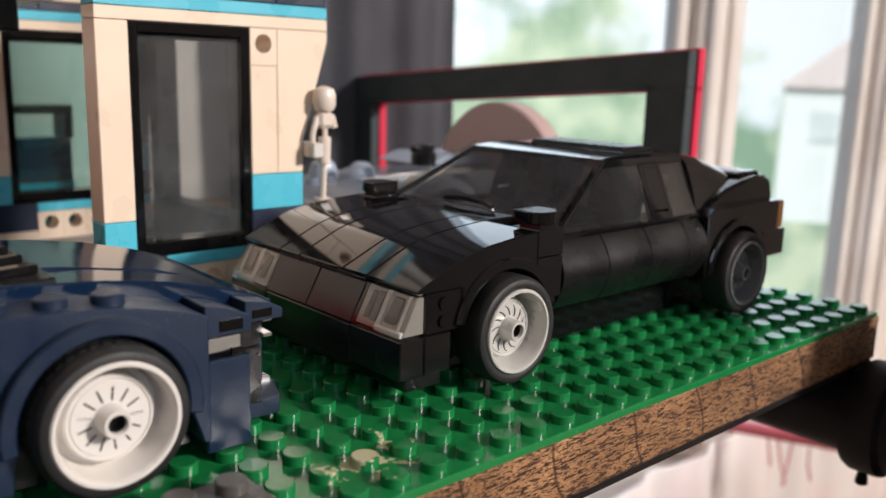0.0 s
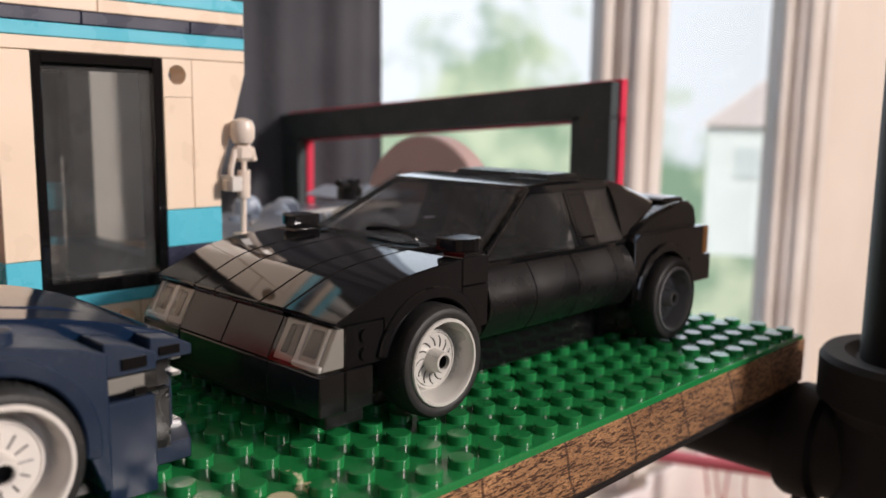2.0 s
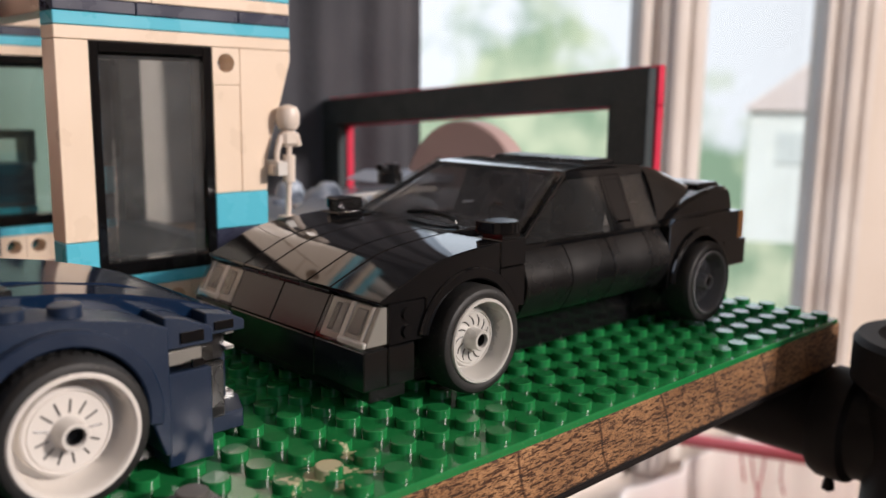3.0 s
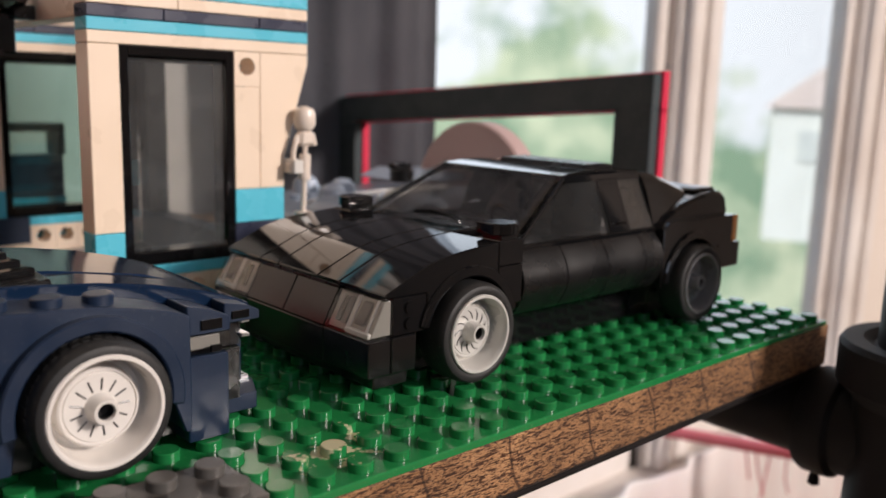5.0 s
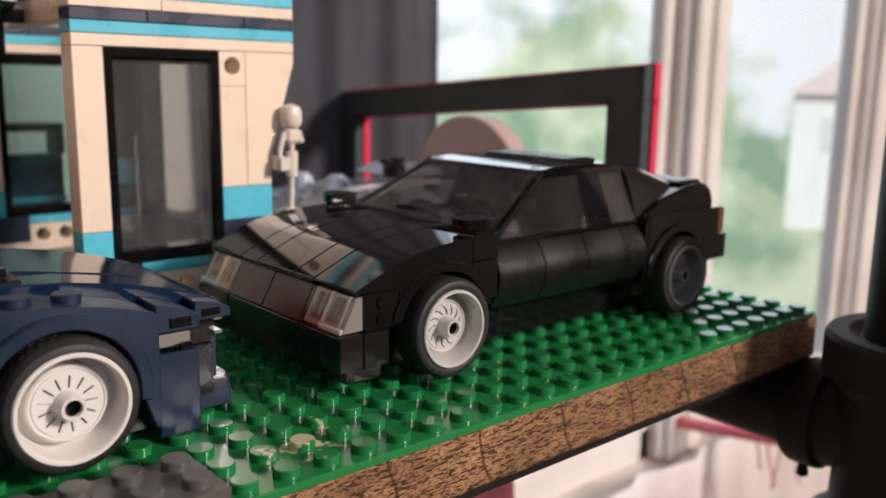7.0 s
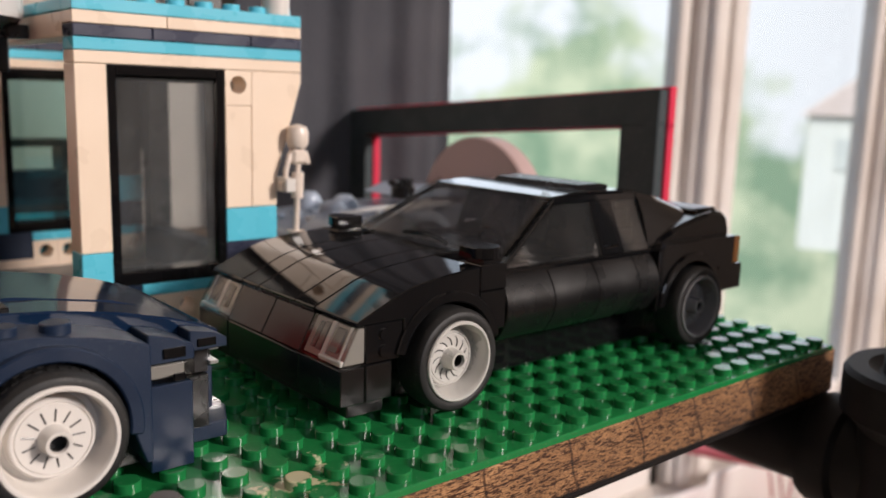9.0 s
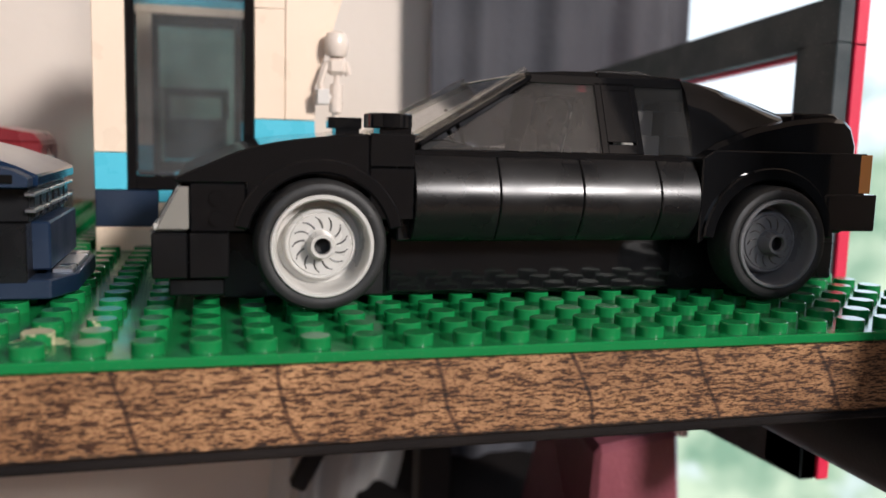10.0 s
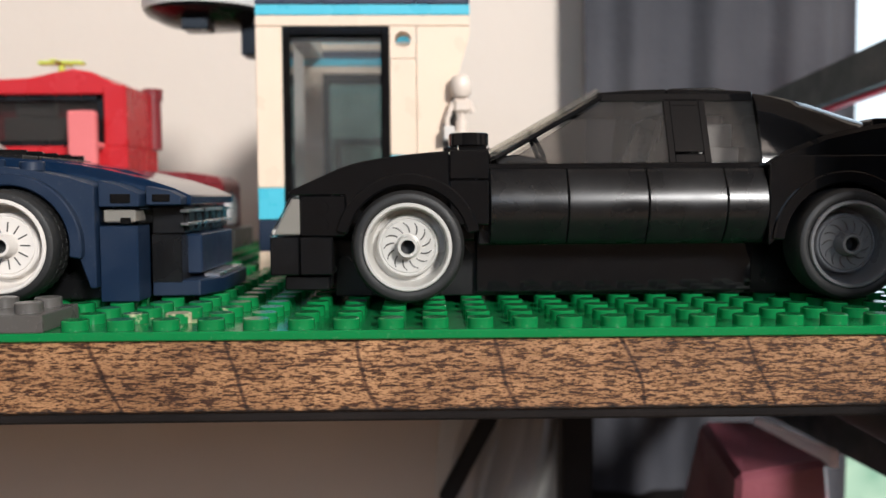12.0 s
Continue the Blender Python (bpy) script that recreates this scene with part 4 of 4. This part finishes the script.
def shop_front(y0, y1, face):
    """One long side of the shop: pillar, window, panels and the banded fascia. face: the outer y."""
    def brick(name, mat, *solids):
        return part(name, join(*solids), mat, shop)

    g = 0.07
    brick("brick", CREAM, bx(-44 + g, -36 - g, y0, y1, 25.6 + g, 73.6 - g, 0.2))
    brick("brick", TEAL, bx(-44 + g, -36 - g, y0, y1, 16 + g, 25.6 - g, 0.2))
    brick("brick", NAVY, bx(-44 + g, -28.5, y0 + 0.3, y1, 6.4 + g, 16 - g, 0.2))
    brick("brick", CREAM, bx(-44 + g, -28.5, y0 + 0.2, y1, 0.05, 6.4 - g, 0.2))
    brick("plate", TEAL, bx(-28.4, 12, y0 + 0.2, y1, 12.8 + g, 16 - g, 0.2))
    holes = []
    zc, r = 8.9, 2.4
    for k in range(5):
        xa, xb = -28 + 8 * k + g, -20 + 8 * k - g
        if k == 0:
            xa = -28.4
        xm = -24 + 8 * k
        ring = [(xm + r * math.cos(radians(a)), zc + r * math.sin(radians(a))) for a in range(-90, 271, 20)]
        left = [(xm, zc - r), (xm, 3.2 + g), (xa, 3.2 + g), (xa, 12.8 - g), (xm, 12.8 - g), (xm, zc + r)] + [(xm - r * math.sin(radians(a)), zc + r * math.cos(radians(a))) for a in range(20, 180, 20)]
        right = [(2 * xm - px, pz) for px, pz in left]
        right = [(xb if abs(px - (2 * xm - xa)) < 0.01 else px, pz) for px, pz in right]
        holes += [prism(left, y0 + 0.2, y1, 0), prism(right, y0 + 0.2, y1, 0)]
    brick("holed_brick", CREAM, *holes)
    brick("plate", CREAM, bx(-28.4, 12, y0 + 0.2, y1, 0.05, 3.2 - g, 0.15))
    brick("brick", NAVY_DULL, bx(-4 + g, 12, y0 + 0.2, y1, 16 + g, 25.6 - g, 0.2))
    brick("brick", TEAL, bx(-4 + g, 12, y0, y1, 25.6 + g, 35.2 - g, 0.2))
    wall_mat = CREAM if y0 < 200 else DGREY
    brick("panel", wall_mat, bx(-4 + g, 4 - g, y0, y1, 35.2 + g, 64 - g, 0.2))
    xm, zc, r = 0, 69.6, 2.45
    left = [(xm, zc - r), (xm, 64 + g), (-4 + g, 64 + g), (-4 + g, 73.6 - g), (xm, 73.6 - g), (xm, zc + r)] + [(xm - r * math.sin(radians(a)), zc + r * math.cos(radians(a))) for a in range(15, 180, 15)]
    brick("holed_brick", wall_mat, prism(left, y0, y1, 0), prism([(-px - 2 * g * 0 if px > -3 else 4 - g, pz) for px, pz in left], y0, y1, 0))
    brick("slope", wall_mat, prism([(4 + g, 35.2 + g), (12, 35.2 + g), (12, 44), (20, 70.8), (20, 73.6 - g), (4 + g, 73.6 - g)], y0, y1, 0.2))
    brick("plate", CREAM, bx(-44 + g, 20, y0, y1, 73.6 + g, 76.8 - g, 0.2))
    brick("plate", TEAL, bx(-44 + g, 20, y0, y1, 76.8 + g, 80 - g, 0.2))
    for xa, xb in ((-44, -24), (-24, 4), (4, 20)):
        brick("tile", NAVY_DULL, bx(xa + g, xb - g, y0 - 0.05, y1, 80 + g, 83.2 - g, 0.25))
    for xa, xb in ((-44, -20), (-20, 20)):
        brick("plate", CREAM, bx(xa + g, xb - g, y0, y1, 83.2 + g, 86.4 - g, 0.2))
    brick("plate", TEAL, bx(-44 + g, 20, y0, y1, 86.4 + g, 89.6, 0.2))
    for k in range(8):
        stud(shop, TEAL, -40 + 8 * k, (y0 + y1) / 2, 89.6)
    w = part("window_frame", join(
        bx(-36 + g, -33.7, y0, y1, 16 + g, 73.6 - g, 0.25), bx(-6.5, -4 - g, y0, y1, 16 + g, 73.6 - g, 0.25),
        bx(-33.8, -6.4, y0, y1, 70.9, 73.6 - g, 0.25), bx(-33.8, -6.4, y0, y1, 16 + g, 19.6, 0.25), bx(-33.8, -6.4, y0 + 3.2, y0 + 4.2, 69.6, 71, 0.1)), BLACK, shop)
    part("pane", bx(-33.7, -6.5, y0 + 1.4, y0 + 2.4, 19.7, 70.8, 0.5), PANE if y0 < 200 else AZURE_PANE, w)


shop_front(112, 120, 112)
shop_front(216, 224, 216)
part("side_beam", bx(-43.9, -36.1, 120.1, 215.9, 80.1, 86.3, 0.25), CREAM, shop)
part("side_beam", bx(-43.9, -36.1, 120.1, 215.9, 86.5, 89.6, 0.25), TEAL, shop)
part("side_pillar", bx(12.1, 19.9, 208.1, 215.9, 16, 80, 0.2), DGREY, shop)
part("side_lintel", bx(12.1, 19.9, 120.1, 215.9, 80.1, 89.5, 0.2), CREAM, shop)
part("side_base", bx(12.1, 19.9, 120.1, 215.9, 0.05, 15.9, 0.2), NAVY, shop)
part("roof_plate", bx(-36, 12, 120.1, 152, 83.3, 86.3, 0.2), CREAM, shop)
part("floor_plate", bx(-43.9, 12, 120.1, 215.9, 0.05, 3.2, 0.2), DGREY, shop)
part("roof_block", join(bx(-28, 2, 126, 150, 86.4, 100, 0.3), *[bx(-28 + 4 * k, -26 + 4 * k, 125.4, 126.2, 91.5, 99, 0.1) for k in range(7)]), DGREY, shop)
part("roof_pillar", lathe([(3.9, 89.6), (3.9, 96), (3.2, 97), (3.2, 106)], 20, at=(14, 116, 0)), WHITE, shop)

cabinet = thing("toy_cabinet", (-22, 243, 0), "dark slate toy cabinet with an azure base behind the shop", "toy cabinet")
part("body", bx(-33, -9, 237, 250, 6.4, 36, 0.4), NAVY_DULL, cabinet)
part("base", bx(-34, -8, 236, 251, 0.05, 6.3, 0.3), TEAL, cabinet)
part("band", bx(-33.3, -8.7, 236.6, 250.4, 17, 20.2, 0.2), TEAL, cabinet)
part("top_frame", join(bx(-34, -31, 237, 250, 36.1, 45, 0.3), bx(-11, -8, 237, 250, 36.1, 45, 0.3), bx(-34, -8, 237, 250, 45, 48, 0.3)), DGREY, cabinet)

# ---- white jointed figure on the shop's wall ----
def toy_figure():
    x, y, z = 17.4, 109.3, 27.5
    return join(
        tube([(x - 0.6, y, z), (x - 0.2, y, z + 10.5)], 0.85, 10), tube([(x - 0.2, y, z + 10), (x, y, z + 17.5)], 1.75, 12), tube([(x, y, z + 17), (x + 0.1, y, z + 24)], 0.8, 10),
        bx(x - 2.6, x + 2.4, y - 1.7, y + 1.7, z + 19.8, z + 24.6, 1.0), tube([(x - 5, y, z + 13.2), (x - 2.2, y, z + 13.6)], 1.3, 10), bx(x - 6, x - 4.4, y - 1.4, y + 1.4, z + 12, z + 15, 0.3),
        tube([(x - 2.6, y, z + 23), (x - 4.4, y - 0.6, z + 18), (x - 4, y, z + 14)], 0.8, 8), tube([(x + 2.2, y, z + 23.4), (x + 3.2, y, z + 20)], 1.0, 8),
        lathe([(0.2, 0), (2.5, 0.4), (3.2, 1.8), (3.25, 4.8), (2.6, 6.4), (0.9, 7.1), (0.2, 7.2)], 22, at=(x - 0.2, y, z + 24.3)), lathe([(0.1, 0), (2.6, 0.1), (2.6, 1.6), (0.1, 1.7)], 16, at=(x - 0.8, y, z - 1.2)))


solid("toy_figure", toy_figure(), BONE, "small ivory white jointed toy skeleton hanging on the shop wall", "toy figure")
solid("wall_bracket", join(bx(12.0, 15.2, 106.5, 114, 39.5, 43.5, 0.2), tube([(14.5, 109, 41.5), (16.6, 109.3, 41.5)], 0.9, 8)), WHITE, "small white clip holding the toy figure", "bracket")

# ---- pale grey toy craft behind the black car ----
craft = thing("toy_vehicle", (88, 160, 0), "pale blue-grey brick-built vehicle with round wheel arches", "toy vehicle")
part("hull", join(bx(36, 128, 128, 196, 6, 19, 0.4), prism([(36, 19), (128, 19), (128, 24), (84, 24.5), (60, 23), (38, 21)], 140, 192, 0.5)), BGREY, craft)
for xa in (48, 78, 108):
    part("wheel_arch", prism(arc(xa, 13, 15, 0, 180, 28) + arc(xa, 13, 11.5, 180, 0, 28), 123, 140, 0.5), BGREY, craft)
    part("wheel", lathe([(3, 0), (10.0, 0.3), (10.6, 2), (10.6, 9), (9.6, 10)], 32, "y", at=(xa, 124, 11)), DGREY, craft)
for xa, ya, za, n in ((42, 143, 21.6, 10), (58, 156, 23.2, 7), (46, 172, 22.4, 9)):
    for k in range(n):
        stud(craft, BGREY, xa + 8 * k, ya, za + 0.08 * k)
for k, (xa, ya) in enumerate(((56, 150), (70, 164), (64, 180))):
    part("dome", lathe([(5.2, 22), (5.2, 26), (4.4, 28.6), (2.6, 30.2), (0.05, 30.6)], 24, at=(xa, ya, 0), close=False), BGREY, craft)
part("side_rail", join(tube([(40, 141.5, 25.5), (70, 141.5, 27.6), (104, 141.5, 27.8)], 0.9, 8), *[tube([(xr, 141.5, 20), (xr, 141.5, 27)], 0.7, 8) for xr in (46, 70, 94)]), RIM_GREY, craft)
part("canopy", prism([(88, 29.5), (124, 29), (120, 32), (98, 33)], 146, 178, 0.6), BGREY, craft)
part("turret", join(lathe([(4.5, 31), (4.5, 35), (3.6, 36), (3.6, 38)], 18, at=(80, 140, 0)), tube([(80, 140, 36), (70, 134, 37.5)], 1.2, 8)), BLACK_SOFT, craft)
part("fin", prism([(64, 26), (84, 29), (84, 31.6), (66, 29)], 128.5, 131.5, 0.2), WHITE, craft)

cut = math.degrees(math.asin(19.5 / 33.5))
solid("round_disc", prism(arc(143, 19.6, 33.5, -cut, 180 + cut, 56), 118, 127, 0.8, "x"), MAUVE, "dull mauve rounded board standing upright", "board")

# ---- black board frame with crimson edges, beyond the shelf end ----
fr = thing("board_frame", (152, 178, -74), "tall black board frame with crimson edging", "frame")
ZT = lambda y: 73.4 - (y - 80) * 0.068


def frame_bar(x0, x1, g):
    z0, z1, w0, w1 = 60.6 - g, ZT(80) + g, ZT(278) - 13.2 - g, ZT(278) + g
    return hexa([(x0, 80 - g, z0), (x0, 278 + g, w0), (x0, 278 + g, w1), (x0, 80 - g, z1)], [(x1, 80 - g, z0), (x1, 278 + g, w0), (x1, 278 + g, w1), (x1, 80 - g, z1)], 0.3)


part("top_bar", frame_bar(149.5, 154.5, 0), FRAME_BLACK, fr)
part("edging", frame_bar(154.6, 158.5, 1.0), CRIMSON, fr)
for y0, y1, zt in ((80, 97, 60.7), (264, 278, 47.2)):
    part("leg", bx(149.5, 154.5, y0, y1, -64, zt, 0.3), FRAME_BLACK, fr)
    part("edging", bx(154.6, 158.5, y0 - 1, y1 + 1, -64, zt, 0.3), CRIMSON, fr)
part("bottom_bar", hexa([(149.5, 80, -64), (149.5, 278, -74), (149.5, 278, -50), (149.5, 80, -42)], [(154.5, 80, -64), (154.5, 278, -74), (154.5, 278, -50), (154.5, 80, -42)], 0.3), FRAME_BLACK, fr)
part("wall_block", bx(149.8, 154.2, 277, 288, -72, -52, 0.3), FRAME_BLACK, fr)

# ---- red truck ----
truck = thing("toy_truck", (-110, 158, 0), "red brick-built truck with dark windows", "toy truck")
part("cab", bx(-150, -92.5, 141, 174, 14, 40, 0.4), RED, truck)
part("pillar", bx(-100, -92.5, 141, 174, 39.8, 60, 0.4), RED, truck)
part("pillar", bx(-150, -144, 141, 174, 39.8, 60, 0.4), RED, truck)
part("cabin_wall", bx(-143.8, -100.2, 150, 172, 39.8, 57, 0.4), DRED, truck)
part("cabin_seat", join(bx(-136, -112, 147.6, 149.8, 39.8, 50, 0.6), bx(-132, -118, 147.6, 149.8, 50, 55, 0.6)), DGREY, truck)
part("roof", prism([(-150, 57), (-92.6, 57), (-95, 60), (-104, 64.5), (-110, 65.5), (-124, 62.6), (-150, 61)], 141.5, 173.5, 0.5), RED, truck)
part("window", prism([(-143, 41), (-104, 41), (-102, 55.5), (-143, 56)], 144.5, 147, 0.2), SMOKE, truck)
part("window_surround", join(bx(-144, -101, 143.4, 145.2, 40, 42, 0.2), bx(-144, -101, 143.4, 145.2, 55, 57.2, 0.2), bx(-103, -100, 143.4, 145.2, 40, 57.2, 0.2)), BLACK_SOFT, truck)
part("hood", join(bx(-92.3, -62, 145, 172, 12, 27, 0.5), prism([(-92.3, 27), (-62, 27), (-64, 29.6), (-74, 31.2), (-92.3, 32)], 145, 172, 0.4)), DRED, truck)
part("bumper", bx(-64, -58, 142, 174, 5, 12, 0.4), DGREY, truck)
part("headlight", lathe([(5.5, 0), (5.5, 2.4), (4.6, 3), (0.1, 2.4)], 24, "x", at=(-62.4, 151, 18)), RIM_GREY, truck)
part("front_wheel", lathe([(4, 0), (10.5, 0.2), (11.2, 2), (11.2, 9), (10, 10)], 32, "y", at=(-76, 136, 11.2)), RUBBER, truck)
part("rear_wheel", lathe([(4, 0), (10.5, 0.2), (11.2, 2), (11.2, 9), (10, 10)], 32, "y", at=(-136, 136, 11.2)), RUBBER, truck)
part("wing_mirror", join(bx(-109, -100, 133, 136.5, 33, 51, 0.6), bx(-104, -100, 136, 142, 39, 41, 0.2)), RED_CLEAR, truck)
part("exhaust", lathe([(3, 40), (3, 58), (3.6, 58), (3.6, 62), (2.6, 62)], 18, at=(-93, 171, 0)), DRED, truck)
part("roof_light", join(lathe([(1.2, 61.5), (1.2, 70.5)], 10, at=(-123, 165, 0)), bx(-131, -115, 163, 167, 70, 71.4, 0.5), bx(-124, -122, 157, 173, 70.2, 71.2, 0.4)), LIME, truck, "lime green propeller on the roof")

solid("toy_drum", join(lathe([(11, 30), (12, 33), (12, 52), (10, 57), (5, 60), (0.2, 60.5)], 32, at=(-156, 168, 0)), lathe([(7, 0), (7, 31)], 24, at=(-156, 168, 0))), WHITE, "white round toy tank on a thick stem", "toy tank")

# ---- round grey craft on the shop's roof edge ----
ufo = thing("toy_saucer", (-66, 150, 80), "pale grey domed toy craft with a dark underside", "toy craft")
part("dome", lathe([(21.5, 85.2), (22, 87), (22, 100), (20, 106), (14, 111), (5, 113), (0.2, 113.2)], 44, at=(-67, 152, 0)), RIM_GREY, ufo)
part("underside", lathe([(0.2, 80.4), (9, 80.6), (15, 81.6), (20.5, 84), (21.4, 85.3)], 44, at=(-67, 152, 0)), BLACK_MID, ufo)
part("pod", join(bx(-73, -64, 138, 147, 77.6, 81.5, 0.4), bx(-56, -49, 150, 160, 71, 82, 0.5), bx(-50, -44.2, 148, 156, 80.2, 84, 0.3)), BLACK_SOFT, ufo)

# ---- below the shelf ----
stand = thing("side_stand", (98, 215, -900), "dark narrow side stand below the shelf", "stand")
part("top", bx(48, 158, 122, 300, -140, -130, 1.5), DARK_EDGE, stand)
for x in (50, 112):
    part("leg", bx(x, x + 30, 262, 292, -900, -139.8, 2), DARK_EDGE, stand)
box = thing("storage_box", (120, 150, -130), "rose wrapped box with a pale edge, under-shelf shade put into its maroon colour", "box")
part("body", hexa([(109, 134, -130), (109, 206, -130), (122, 206, -73), (111, 134, -72)], [(148, 134, -130), (148, 206, -130), (144, 206, -73), (142.6, 134, -67)], 2.2), ROSE_SHADED, box)
part("edge_strip", hexa([(142.9, 134, -70), (144.4, 206, -76), (144.4, 206, -72), (142.9, 134, -64)], [(145.9, 134, -70), (147.4, 206, -76), (147.4, 206, -72), (145.9, 134, -64)], 0.4), PINK, box)
rod = thing("red_rod", (515, 288, -225), "red round rod on the window frame with cords", "rod")
part("rod", tube([(513, 290, -225), (534, 200, -218), (556, 105, -211)], 5.6, 18), DULL_RED, rod)
part("rod_cap", lathe([(0.1, 0), (5.9, 0.4), (6.4, 2), (6.4, 9), (5.7, 10)], 18, "y", at=(556.5, 98, -210.6)), DULL_RED, rod)
for k, (y, dx, drop) in enumerate(((222, 4, 24), (214, 17, 40), (203, -12, 30), (190, 9, 26))):
    part("cord", tube([(529 + 0.23 * (222 - y), y, -224), (529 + dx * 0.4, y - 2, -226 - drop * 0.5), (529 + dx, y - 3, -226 - drop)], 0.8, 8), DULL_RED, rod)
leg = thing("black_stand", (62, 168, -130), "thin black metal stand with a slanting brace", "stand")
part("upright", bx(56, 68, 162, 174, -130, -16.7, 1), IRON, leg)
part("brace", moved(bx(-3, 3, 165, 171, -36, 40, 1), 30, 0, -60, 0, 28, 0), IRON, leg)
solid("hanging_cloth", drape(2, 60, 250, -158, -17, 7, 2, 9, 26), LINEN, "pale cloth hanging in folds below the shelf", "cloth")

solid("draped_sheet", drape(236, 900, 254, -470, -238, 5, 7, 21), SHEET, "thin pale pink and white sheet hanging over the window sill", "sheet")
